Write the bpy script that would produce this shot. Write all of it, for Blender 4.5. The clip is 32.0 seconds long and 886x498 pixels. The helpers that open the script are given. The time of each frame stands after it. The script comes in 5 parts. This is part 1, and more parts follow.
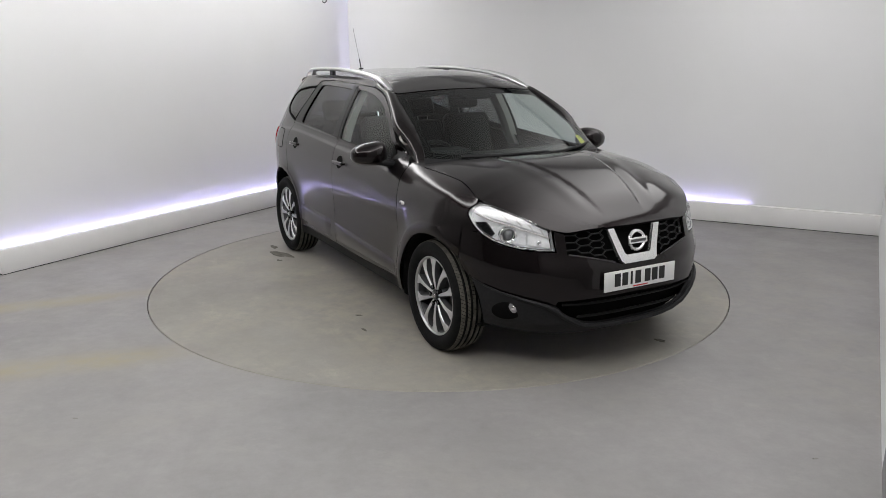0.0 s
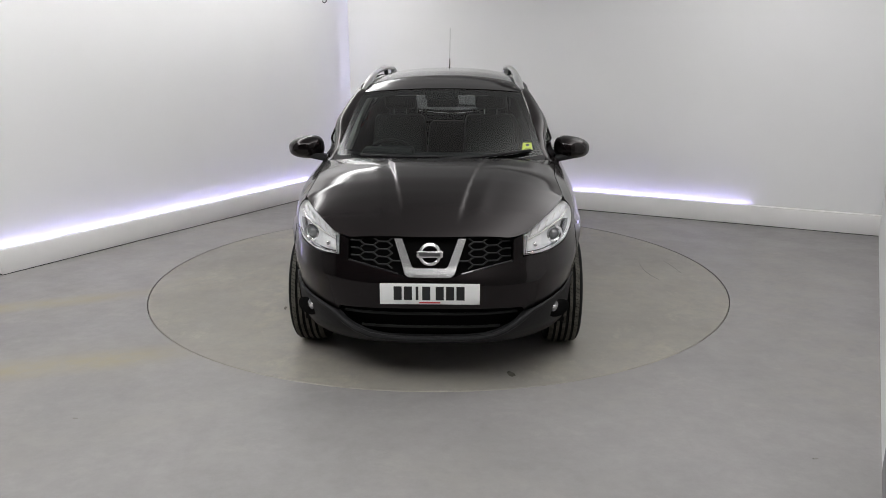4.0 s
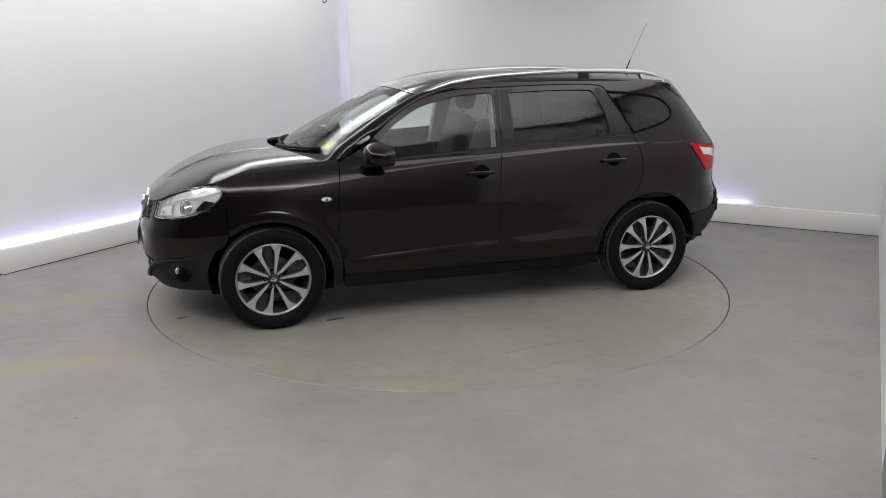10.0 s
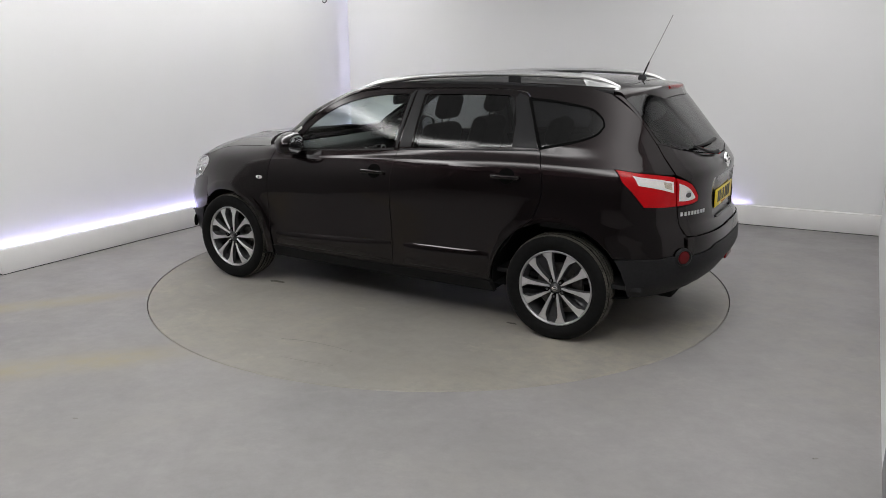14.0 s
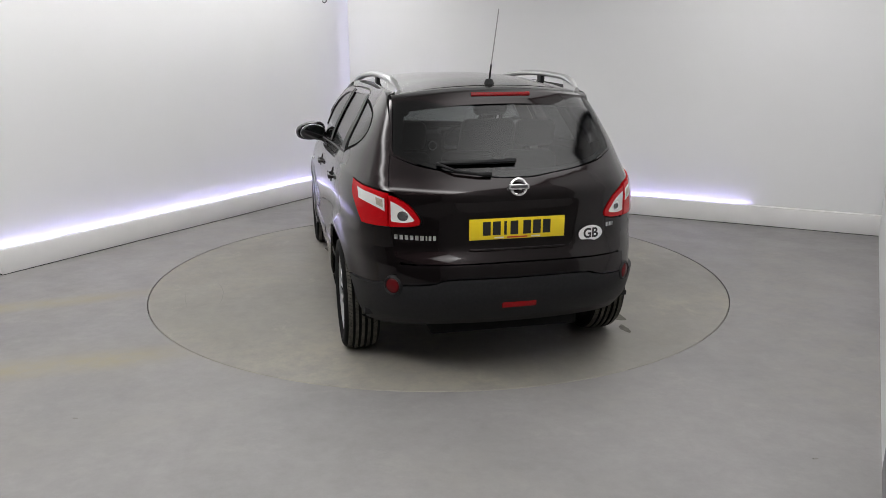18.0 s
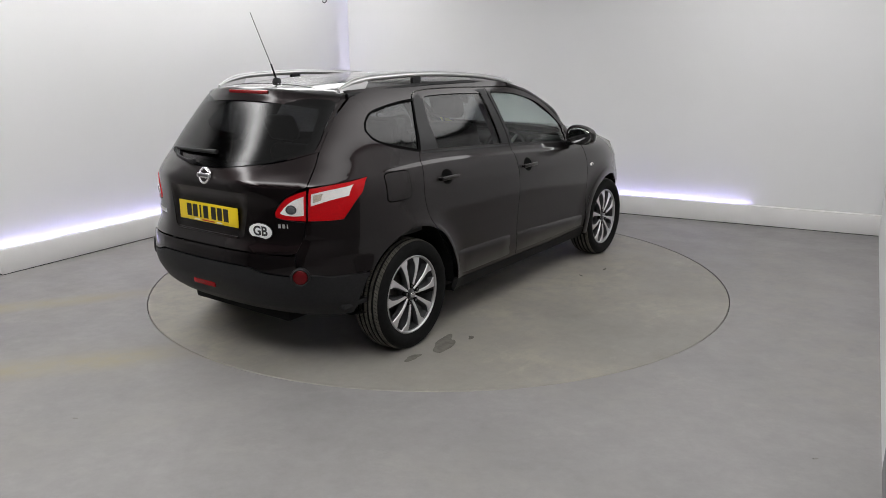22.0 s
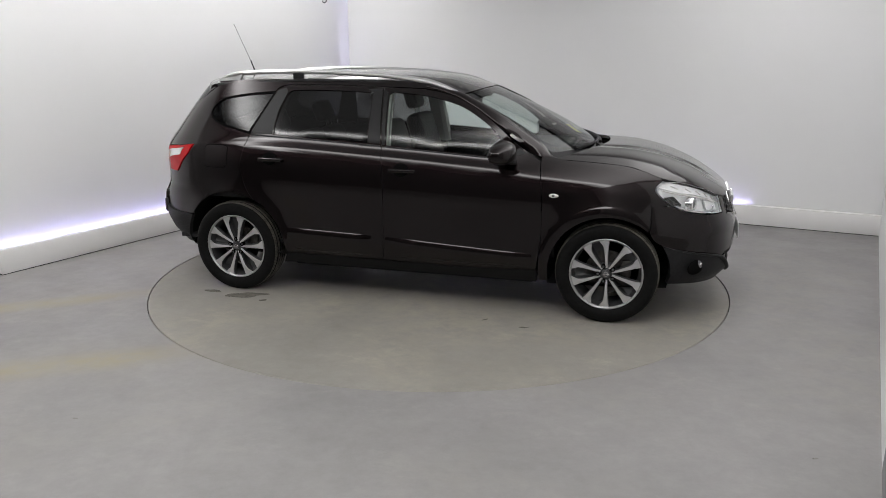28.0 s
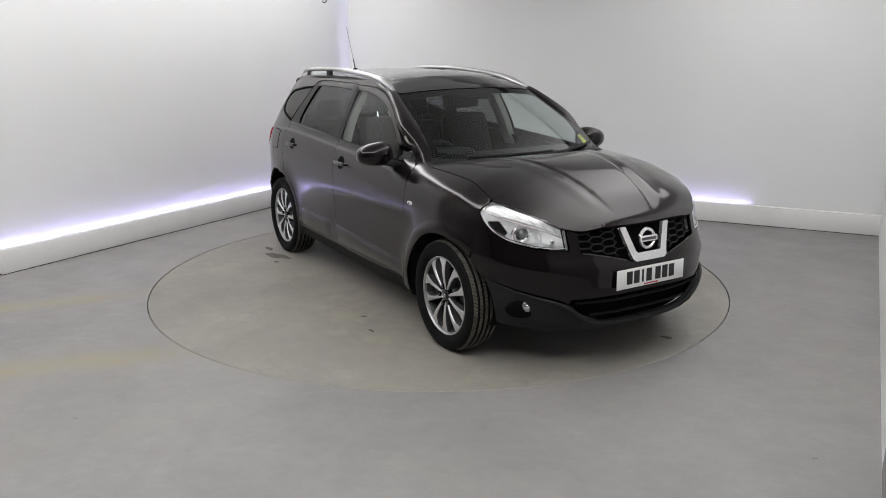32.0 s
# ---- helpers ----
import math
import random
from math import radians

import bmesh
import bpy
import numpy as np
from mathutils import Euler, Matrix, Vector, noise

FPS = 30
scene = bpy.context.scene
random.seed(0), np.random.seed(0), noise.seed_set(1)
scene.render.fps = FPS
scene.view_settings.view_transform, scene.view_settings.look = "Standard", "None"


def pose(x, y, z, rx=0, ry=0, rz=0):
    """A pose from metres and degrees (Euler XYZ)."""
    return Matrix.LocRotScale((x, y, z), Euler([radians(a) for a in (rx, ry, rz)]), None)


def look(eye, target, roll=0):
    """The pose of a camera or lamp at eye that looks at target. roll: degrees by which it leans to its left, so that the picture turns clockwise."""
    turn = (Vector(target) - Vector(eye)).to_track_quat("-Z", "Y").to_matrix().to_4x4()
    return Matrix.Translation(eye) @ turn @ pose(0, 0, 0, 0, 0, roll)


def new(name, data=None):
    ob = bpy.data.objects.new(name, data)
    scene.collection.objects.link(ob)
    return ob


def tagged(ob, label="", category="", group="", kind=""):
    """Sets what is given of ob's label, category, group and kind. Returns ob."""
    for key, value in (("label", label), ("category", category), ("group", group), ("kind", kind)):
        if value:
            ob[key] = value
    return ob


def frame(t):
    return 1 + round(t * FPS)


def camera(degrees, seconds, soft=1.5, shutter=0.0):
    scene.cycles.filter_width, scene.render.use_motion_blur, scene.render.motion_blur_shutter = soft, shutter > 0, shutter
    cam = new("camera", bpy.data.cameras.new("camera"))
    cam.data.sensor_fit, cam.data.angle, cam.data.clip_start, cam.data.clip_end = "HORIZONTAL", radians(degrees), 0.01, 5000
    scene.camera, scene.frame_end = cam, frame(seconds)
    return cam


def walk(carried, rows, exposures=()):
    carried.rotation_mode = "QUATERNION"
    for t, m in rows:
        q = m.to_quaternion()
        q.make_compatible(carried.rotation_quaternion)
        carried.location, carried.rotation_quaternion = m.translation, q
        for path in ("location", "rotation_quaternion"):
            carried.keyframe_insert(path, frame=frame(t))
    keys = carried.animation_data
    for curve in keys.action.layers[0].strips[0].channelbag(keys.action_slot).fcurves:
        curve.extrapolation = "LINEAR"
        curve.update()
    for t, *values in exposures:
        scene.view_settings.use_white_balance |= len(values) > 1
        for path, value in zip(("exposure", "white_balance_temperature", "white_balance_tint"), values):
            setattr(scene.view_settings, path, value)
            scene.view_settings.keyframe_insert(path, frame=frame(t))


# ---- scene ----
cam = camera(60.44, 32.0, soft=0.85)
EYE = (0.0, -6.012, 1.776)
SHOT = look(EYE, (0.0324, -0.2066, 0.2618), -0.16)
walk(cam, [(0.0, SHOT), (32.0, SHOT)], exposures=[(0.0, 0.14), (32.0, 0.14)])

# ---- light: a closed studio under one added luminous panel, out of view ----
world = bpy.data.worlds.new("world")
world.use_nodes = True
world.node_tree.nodes["Background"].inputs["Color"].default_value = (.6, .62, .65, 1)
world.node_tree.nodes["Background"].inputs["Strength"].default_value = .05
scene.world = world
CEIL = 3.35


def glow_panel():
    """Glow of the added ceiling panel: dim in the middle, brighter in bands."""
    m = bpy.data.materials.new("glow_panel")
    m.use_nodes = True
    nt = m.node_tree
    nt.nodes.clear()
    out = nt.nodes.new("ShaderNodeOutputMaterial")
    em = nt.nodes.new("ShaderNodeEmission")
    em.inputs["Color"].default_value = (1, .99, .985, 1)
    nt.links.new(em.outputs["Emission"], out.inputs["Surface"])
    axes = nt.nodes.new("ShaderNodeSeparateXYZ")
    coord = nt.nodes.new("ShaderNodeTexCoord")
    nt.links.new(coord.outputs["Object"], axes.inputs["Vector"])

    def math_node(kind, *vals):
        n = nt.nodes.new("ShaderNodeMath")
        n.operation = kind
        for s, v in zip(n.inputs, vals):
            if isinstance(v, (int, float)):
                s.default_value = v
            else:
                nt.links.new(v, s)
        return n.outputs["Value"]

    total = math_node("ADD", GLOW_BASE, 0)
    for axis, at, width, peak in GLOW_BANDS:
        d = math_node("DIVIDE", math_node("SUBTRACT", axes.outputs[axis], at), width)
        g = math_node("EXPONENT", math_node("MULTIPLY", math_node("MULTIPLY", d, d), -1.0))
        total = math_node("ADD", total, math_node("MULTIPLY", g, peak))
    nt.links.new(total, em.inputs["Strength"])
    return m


# how bright the added panel glows, and its bands: across (X) or along (Y) the bay, where, how wide, how bright
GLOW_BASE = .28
GLOW_BANDS = (("X", -2.4, .26, 8.2), ("X", 2.4, 1.0, 2.45), ("Y", -4.2, .36, 7.2))

# ---- materials ----


def mat(name, color, rough=.5, metal=0.0, coat=0.0, vary=0.0, scale=20.0, bump=0.0, bump_scale=200.0, emit=0.0, spec=.5):
    m = bpy.data.materials.new(name)
    m.use_nodes = True
    nt = m.node_tree
    p = nt.nodes["Principled BSDF"]
    p.inputs["Base Color"].default_value = (*color, 1)
    p.inputs["Roughness"].default_value = rough
    p.inputs["Metallic"].default_value = metal
    p.inputs["Coat Weight"].default_value = coat
    p.inputs["Coat Roughness"].default_value = .03
    p.inputs["Specular IOR Level"].default_value = spec
    if emit:
        p.inputs["Emission Color"].default_value = (*color, 1)
        p.inputs["Emission Strength"].default_value = emit
    coord = nt.nodes.new("ShaderNodeTexCoord")
    if vary:
        n = nt.nodes.new("ShaderNodeTexNoise")
        n.inputs["Scale"].default_value = scale
        n.inputs["Detail"].default_value = 6
        nt.links.new(coord.outputs["Object"], n.inputs["Vector"])
        r = nt.nodes.new("ShaderNodeValToRGB")
        r.color_ramp.elements[0].position, r.color_ramp.elements[1].position = .3, .7
        r.color_ramp.elements[0].color = (*[c * (1 - vary) for c in color], 1)
        r.color_ramp.elements[1].color = (*[min(1, c * (1 + vary)) for c in color], 1)
        nt.links.new(n.outputs["Fac"], r.inputs["Fac"])
        nt.links.new(r.outputs["Color"], p.inputs["Base Color"])
    if bump:
        n = nt.nodes.new("ShaderNodeTexNoise")
        n.inputs["Scale"].default_value = bump_scale
        n.inputs["Detail"].default_value = 4
        nt.links.new(coord.outputs["Object"], n.inputs["Vector"])
        b = nt.nodes.new("ShaderNodeBump")
        b.inputs["Strength"].default_value = bump
        b.inputs["Distance"].default_value = .004
        nt.links.new(n.outputs["Fac"], b.inputs["Height"])
        nt.links.new(b.outputs["Normal"], p.inputs["Normal"])
    return m


def glass(name, tint, gloss_rough=.035):
    """A thin pane: it lets the light through by its tint and mirrors by Fresnel."""
    m = bpy.data.materials.new(name)
    m.use_nodes = True
    nt = m.node_tree
    nt.nodes.clear()
    out = nt.nodes.new("ShaderNodeOutputMaterial")
    mix = nt.nodes.new("ShaderNodeMixShader")
    clear = nt.nodes.new("ShaderNodeBsdfTransparent")
    clear.inputs["Color"].default_value = (*tint, 1)
    shine = nt.nodes.new("ShaderNodeBsdfGlossy")
    shine.inputs["Roughness"].default_value = gloss_rough
    facing = nt.nodes.new("ShaderNodeLayerWeight")
    facing.inputs["Blend"].default_value = .5
    power = nt.nodes.new("ShaderNodeMath")
    power.operation = "POWER"
    power.inputs[1].default_value = 5.0
    nt.links.new(facing.outputs["Facing"], power.inputs[0])
    fres = nt.nodes.new("ShaderNodeMath")
    fres.operation = "MULTIPLY_ADD"
    fres.inputs[1].default_value, fres.inputs[2].default_value = .945, .048
    nt.links.new(power.outputs["Value"], fres.inputs[0])
    nt.links.new(fres.outputs["Value"], mix.inputs["Fac"])
    nt.links.new(clear.outputs["BSDF"], mix.inputs[1])
    nt.links.new(shine.outputs["BSDF"], mix.inputs[2])
    nt.links.new(mix.outputs["Shader"], out.inputs["Surface"])
    return m


def concrete(name, color, warm, wear, tracks=()):
    """Grey painted concrete: cloudy patches, beige scuffs, fine grain, uneven sheen."""
    m = bpy.data.materials.new(name)
    m.use_nodes = True
    nt = m.node_tree
    p = nt.nodes["Principled BSDF"]
    coord = nt.nodes.new("ShaderNodeTexCoord")

    def noise_tex(scale, detail, rough=.55, stretch=None):
        n = nt.nodes.new("ShaderNodeTexNoise")
        n.inputs["Scale"].default_value, n.inputs["Detail"].default_value, n.inputs["Roughness"].default_value = scale, detail, rough
        if stretch:
            mp = nt.nodes.new("ShaderNodeMapping")
            mp.inputs["Scale"].default_value = stretch
            mp.inputs["Rotation"].default_value = (0, 0, radians(25))
            nt.links.new(coord.outputs["Object"], mp.inputs["Vector"])
            nt.links.new(mp.outputs["Vector"], n.inputs["Vector"])
        else:
            nt.links.new(coord.outputs["Object"], n.inputs["Vector"])
        return n.outputs["Fac"]

    def ramp(fac, a, b, ca, cb):
        r = nt.nodes.new("ShaderNodeValToRGB")
        r.color_ramp.elements[0].position, r.color_ramp.elements[1].position = a, b
        r.color_ramp.elements[0].color, r.color_ramp.elements[1].color = (*ca, 1), (*cb, 1)
        nt.links.new(fac, r.inputs["Fac"])
        return r.outputs["Color"]

    def mix(fac, a, b, kind="MIX"):
        x = nt.nodes.new("ShaderNodeMixRGB")
        x.blend_type = kind
        for s, v in zip(x.inputs, (fac, a, b)):
            if isinstance(v, (int, float)):
                s.default_value = v
            elif isinstance(v, tuple):
                s.default_value = (*v, 1)
            else:
                nt.links.new(v, s)
        return x.outputs["Color"]

    base = ramp(noise_tex(.9, 5), .3, .7, [c * .88 for c in color], [c * 1.09 for c in color])
    base = mix(.55, base, ramp(noise_tex(11, 8, .75), .36, .64, (.80, .80, .80), (1.0, 1.0, 1.0)), "MULTIPLY")
    base = mix(.5, base, ramp(noise_tex(3.2, 6, .65), .34, .66, (.84, .84, .85), (1.0, 1.0, .99)), "MULTIPLY")
    patch = ramp(noise_tex(.55, 4, .6), .44, .62, (0, 0, 0), (1, 1, 1))
    col = mix(mix(1.0, patch, ramp(noise_tex(6, 6, .7), .38, .62, (0, 0, 0), (wear,) * 3), "MULTIPLY"), base, warm)
    scuff = ramp(noise_tex(2.4, 9, .72, (1, 1.6, 1)), .575, .72, (0, 0, 0), (wear * .5,) * 3)
    col = mix(scuff, col, tuple(min(1, c * 1.22) for c in warm))
    dirt = ramp(noise_tex(1.4, 8, .7), .66, .80, (0, 0, 0), (.35,) * 3)
    col = mix(dirt, col, tuple(c * .62 for c in color))
    for a, b, half in tracks:
        # a dusty beige band along a line, as wheels leave it
        mp = nt.nodes.new("ShaderNodeMapping")
        mp.vector_type = "TEXTURE"
        d = Vector(b) - Vector(a)
        mp.inputs["Location"].default_value = (*a, 0)
        mp.inputs["Rotation"].default_value = (0, 0, math.atan2(d.y, d.x))
        mp.inputs["Scale"].default_value = (d.length, half, 1)
        nt.links.new(coord.outputs["Object"], mp.inputs["Vector"])
        ax = nt.nodes.new("ShaderNodeSeparateXYZ")
        nt.links.new(mp.outputs["Vector"], ax.inputs["Vector"])
        sq = nt.nodes.new("ShaderNodeMath")
        sq.operation = "ABSOLUTE"
        nt.links.new(ax.outputs["Y"], sq.inputs[0])
        side = ramp(sq.outputs["Value"], .2, 1.0, (1, 1, 1), (0, 0, 0))
        end = ramp(ax.outputs["X"], .75, 1.0, (1, 1, 1), (0, 0, 0))
        band = mix(1.0, mix(1.0, side, end, "MULTIPLY"), ramp(noise_tex(3.0, 7, .7), .30, .55, (.25,) * 3, (.95,) * 3), "MULTIPLY")
        col = mix(band, col, tuple(c * k for c, k in zip(color, (1.06, .98, .70))))
    nt.links.new(col, p.inputs["Base Color"])
    nt.links.new(ramp(noise_tex(3, 6), .3, .7, (.42,) * 3, (.58,) * 3), p.inputs["Roughness"])
    p.inputs["Specular IOR Level"].default_value = .4
    b = nt.nodes.new("ShaderNodeBump")
    b.inputs["Strength"].default_value, b.inputs["Distance"].default_value = .12, .003
    nt.links.new(noise_tex(60, 5), b.inputs["Height"])
    nt.links.new(b.outputs["Normal"], p.inputs["Normal"])
    return m


TRACKS = (((-4.6, -1.45), (-1.95, -.35), .16), ((-4.2, -2.45), (-1.2, -1.55), .20))
FLOOR = concrete("floor_paint", (.268, .257, .256), (.300, .284, .262), .60, TRACKS)
DISC = concrete("disc_paint", (.266, .252, .229), (.325, .300, .250), .90)
WALL = mat("wall_paint", (.80, .80, .80), .6, vary=.015, scale=1.2, bump=.05, bump_scale=90)
BULK = mat("bulkhead_paint", (.82, .81, .80), .5, vary=.03, scale=3, bump=.04, bump_scale=120)
# dark and grey tones of walls out of view, tuned for the car's reflections
UNSEEN_DARK = mat("unseen_wall_dark", (.06, .06, .062), .7, vary=.06, scale=2)
UNSEEN_GREY = mat("unseen_wall_grey", (.24, .24, .24), .65, vary=.03, scale=2)
CEILING = mat("ceiling_paint", (.06, .06, .063), .8, vary=.05, scale=2)
LED = mat("led_glow", (.52, .48, 1.0), .5, emit=32.0)
LED_SOFT = mat("corner_led_glow", (.78, .77, 1.0), .5, emit=17.0)
PIT = mat("pit_black", (.004, .004, .004), .95, spec=.05)
STAIN = mat("oil_stain", (.135, .127, .112), .85, spec=.08, vary=.25, scale=30)
SCRATCH = mat("scratch", (.19, .18, .165), .6)
PAINT = mat("aubergine_paint", (.0105, .0070, .0074), .36, metal=.9, coat=1.0, spec=.0, vary=.10, scale=900)
PAINT.node_tree.nodes["Principled BSDF"].inputs["Coat Roughness"].default_value = .06
PAINT.node_tree.nodes["Principled BSDF"].inputs["Coat IOR"].default_value = 1.41
SATINB = mat("satin_black", (.010, .010, .011), .42, spec=.3)
TRIM = mat("black_plastic", (.015, .015, .016), .50, spec=.2, vary=.2, scale=60, bump=.10, bump_scale=900)
GLOSSB = mat("gloss_black", (.008, .008, .009), .12, coat=.6)
RUBBER = mat("rubber", (.006, .006, .006), .75, vary=.25, scale=40, bump=.15, bump_scale=400, spec=.12)
TREAD = mat("dusty_tread", (.075, .070, .058), .85, vary=.45, scale=25, bump=.2, bump_scale=300)
ALLOY = mat("machined_alloy", (.66, .66, .67), .34, metal=.75, bump=.03, bump_scale=800)
POCKET = mat("grey_alloy", (.11, .11, .115), .40, metal=.6)
DARKMETAL = mat("dark_metal", (.10, .095, .09), .5, metal=.9, vary=.3, scale=40)
WHIP = mat("whip_grey", (.36, .355, .35), .5, metal=.4)
CHROME = mat("chrome", (.80, .80, .81), .08, metal=1.0)
BRIGHTWORK = mat("satin_chrome", (.86, .86, .865), .22, metal=.85)
MIRROR = mat("mirror_silver", (.62, .64, .64), .02, metal=1.0)
SATIN = mat("satin_silver", (.62, .62, .62), .30, metal=.85, vary=.03, scale=60)
SEAT = mat("black_leather", (.008, .008, .008), .5, spec=.25, vary=.12, scale=3)
DASH = mat("dash_plastic", (.014, .014, .015), .6, spec=.25, vary=.10, scale=3)
WEB = mat("dark_alloy_web", (.075, .075, .078), .45, metal=.5)
LINER = mat("headliner", (.52, .51, .485), .85, vary=.04, scale=80)
PLATE_W = mat("white_plate", (.78, .78, .77), .35)
PLATE_Y = mat("yellow_plate", (.78, .58, .015), .35)
INK = mat("black_ink", (.01, .01, .01), .5)
LETTER = mat("white_ink", (.75, .75, .75), .4)
REDINK = mat("red_ink", (.45, .02, .02), .4)
RED = mat("red_lens", (.42, .003, .006), .22, spec=.25, vary=.22, scale=140)
WHITELENS = mat("clear_lens", (.70, .68, .66), .12, coat=1.0, vary=.08, scale=150)
REDREF = mat("red_reflector", (.10, .002, .004), .25, spec=.25, vary=.2, scale=200)
BRAKE = mat("brake_lens", (.22, .003, .005), .2, spec=.3, vary=.15, scale=120)
REFLECTOR = mat("lamp_reflector", (.97, .972, .975), .16, metal=.1, vary=.05, scale=60, bump=.35, bump_scale=70)
LAMPGREY = mat("lamp_housing", (.86, .865, .87), .3, metal=.1)
RIM_EDGE = mat("rim_edge", (.44, .44, .445), .42, metal=.8, bump=.03, bump_scale=800)
GRILLB = mat("grille_black", (.006, .006, .006), .6, spec=.15)
BRIGHT = mat("lamp_bezel", (.92, .925, .93), .20, metal=.15)
BULB = mat("projector_lens", (.20, .205, .21), .06, coat=1.0, metal=.3)
FOGLENS = mat("fog_lens", (.30, .30, .305), .08, coat=1.0, metal=.4)
AMBER = mat("amber_bulb", (.52, .46, .38), .2, metal=.3, vary=.3, scale=160)
STICKER = mat("yellow_sticker", (.72, .76, .03), .5, vary=.05, scale=60)
QUARTER = glass("quarter_glass", (.10, .103, .106), .08)
CLEAR = glass("clear_glass", (.80, .86, .84))
SCREEN = glass("windscreen_glass", (.74, .80, .78))
PRIVACY = glass("privacy_glass", (.18, .185, .19), .08)
LENS = glass("lamp_cover", (.97, .975, .98))

# ---- the shape of the car body: x forward, y to its left, from the turntable's middle ----
def pchip(xs, ys):
    """A smooth curve through a few knots, with no overshoot."""
    n = len(xs)
    h = [xs[i + 1] - xs[i] for i in range(n - 1)]
    d = [(ys[i + 1] - ys[i]) / h[i] for i in range(n - 1)]
    m = [d[0]] + [0 if d[i - 1] * d[i] <= 0 else 2 * d[i - 1] * d[i] / (d[i - 1] + d[i]) for i in range(1, n - 1)] + [d[-1]]

    def f(x):
        if x <= xs[0]:
            return ys[0] + m[0] * (x - xs[0])
        if x >= xs[-1]:
            return ys[-1] + m[-1] * (x - xs[-1])
        i = 0
        while x > xs[i + 1]:
            i += 1
        t = (x - xs[i]) / h[i]
        return ((1 + 2 * t) * (1 - t) ** 2 * ys[i] + t * (1 - t) ** 2 * h[i] * m[i]
                + t * t * (3 - 2 * t) * ys[i + 1] + t * t * (t - 1) * h[i] * m[i + 1])
    return f


def step01(a, b, x):
    t = min(1.0, max(0.0, (x - a) / (b - a)))
    return t * t * (3 - 2 * t)


HUB_F, HUB_R, HUB_Z = 1.398, -1.375, 0.335
half_width = pchip([.20, .32, .42, .52, .64, .80, .92, 1.0, 1.06, 1.12, 1.3, 1.5, 1.6],
                   [.830, .862, .874, .872, .876, .886, .883, .868, .848, .822, .742, .628, .555])
belt_shift = pchip([-2.2, -1.75, -1.2, -.16, .87, 1.4, 2.0], [.02, .030, .045, 0, -.065, -.085, -.10])
CREASE = 1.072
nose_x = pchip([.24, .32, .42, .52, .60, .70, .78, .86, .95, 1.05], [2.15, 2.20, 2.225, 2.235, 2.235, 2.20, 2.175, 2.15, 2.09, 1.98])
tail_x = pchip([.34, .42, .55, .68, .73, .78, .95, 1.05, 1.12, 1.20, 1.35, 1.52, 1.60], [-2.09, -2.185, -2.250, -2.236, -2.216, -2.192, -2.185, -2.190, -2.155, -2.085, -1.96, -1.82, -1.75])
screen_x = pchip([1.04, 1.08, 1.12, 1.20, 1.30, 1.40, 1.46, 1.51, 1.58], [1.32, 1.255, 1.205, 1.085, .895, .668, .525, .405, .22])
pillar_x = pchip([1.04, 1.08, 1.12, 1.20, 1.30, 1.40, 1.46, 1.50, 1.58], [1.045, 1.005, .966, .865, .704, .511, .385, .297, .11])
hood_z = pchip([.95, 1.2, 1.35, 1.5, 1.7, 1.85, 1.95, 2.05, 2.12, 2.16], [1.130, 1.128, 1.122, 1.110, 1.070, 1.016, .968, .912, .866, .833])
roof_z = pchip([-1.9, -1.65, -1.2, -.7, -.2, .1, .3, .42], [1.555, 1.590, 1.620, 1.634, 1.624, 1.597, 1.548, 1.508])


def screen_edge(z):
    """Half the width of the windscreen."""
    return .641 - .292 * (z - 1.28)


edge_y = pchip([.70, .95, 1.2, 1.5, 1.72, 1.80, 1.94, 2.08, 2.15], [.760, .752, .735, .715, .735, .705, .63, .505, .38])
edge_z = pchip([.70, .95, 1.2, 1.5, 1.72, 1.80, 1.94, 2.08, 2.15], [1.088, 1.078, 1.064, 1.037, .970, .950, .912, .842, .817])


def tail_bend(z):
    """How tight the rear corners are."""
    return 4 + 2.6 * step01(1.1, 1.55, z)


def nose_cut(x, z):
    return max(0, 1 - min(1, max(0, x - .9) / (nose_x(z) - .9)) ** 3.1) ** (1 / 3)


def bare_width(x, z):
    b = step01(.5, .95, z) * (1 - step01(1.15, 1.4, z))
    zz = z - b * belt_shift(x)
    ledge = .010 * step01(CREASE - .010, CREASE + .018, zz) * (1 - step01(1.10, 1.2, zz)) * (1 - step01(.75, 1.05, x)) * step01(-1.75, -1.25, x)
    return half_width(zz) - .006 * (x / 1.4) ** 2 - ledge


def side_width(x, z, lips=False):
    """Half the width of the body at a place along it and a height; lips adds the raised edge round the wheel openings."""
    w = bare_width(x, z)
    if x > .6:
        u = min(x, 1.72)
        e = edge_z(u)
        q = max(0, z - (e - .20)) / .20
        w -= step01(.6, .95, x) * q ** 5 * (bare_width(u, e) - edge_y(u) / nose_cut(u, e)) * (1 - step01(1.10, 1.2, z))
    for hub in (HUB_F, HUB_R):
        r = math.hypot(x - hub, z - HUB_Z)
        w += .022 * math.exp(-((r - .405) / .085) ** 2) * (1 - step01(.80, .93, z))
        if lips and r < .5:
            away = (x - hub) * (1 if hub > 0 else -1)
            w += .004 * (1 - step01(.440, .470, r)) * (1 - step01(.12, .26, away))
    return w


def side_y(x, z):
    """The body's side, seen square on."""
    w = side_width(x, z, True)
    if x < -1.0:
        f = min(1, (x + 1.0) / (tail_x(z) + 1.0))
        return w * max(0, 1 - f ** tail_bend(z)) ** (1 / 3)
    return w * nose_cut(x, z) if x > .9 else w


def front_x(y, z):
    """The nose, seen from the front."""
    r = min(1, abs(y) / side_width(1.68, z))
    return .9 + (nose_x(z) - .9) * max(0, 1 - r ** 3) ** (1 / 3.1)


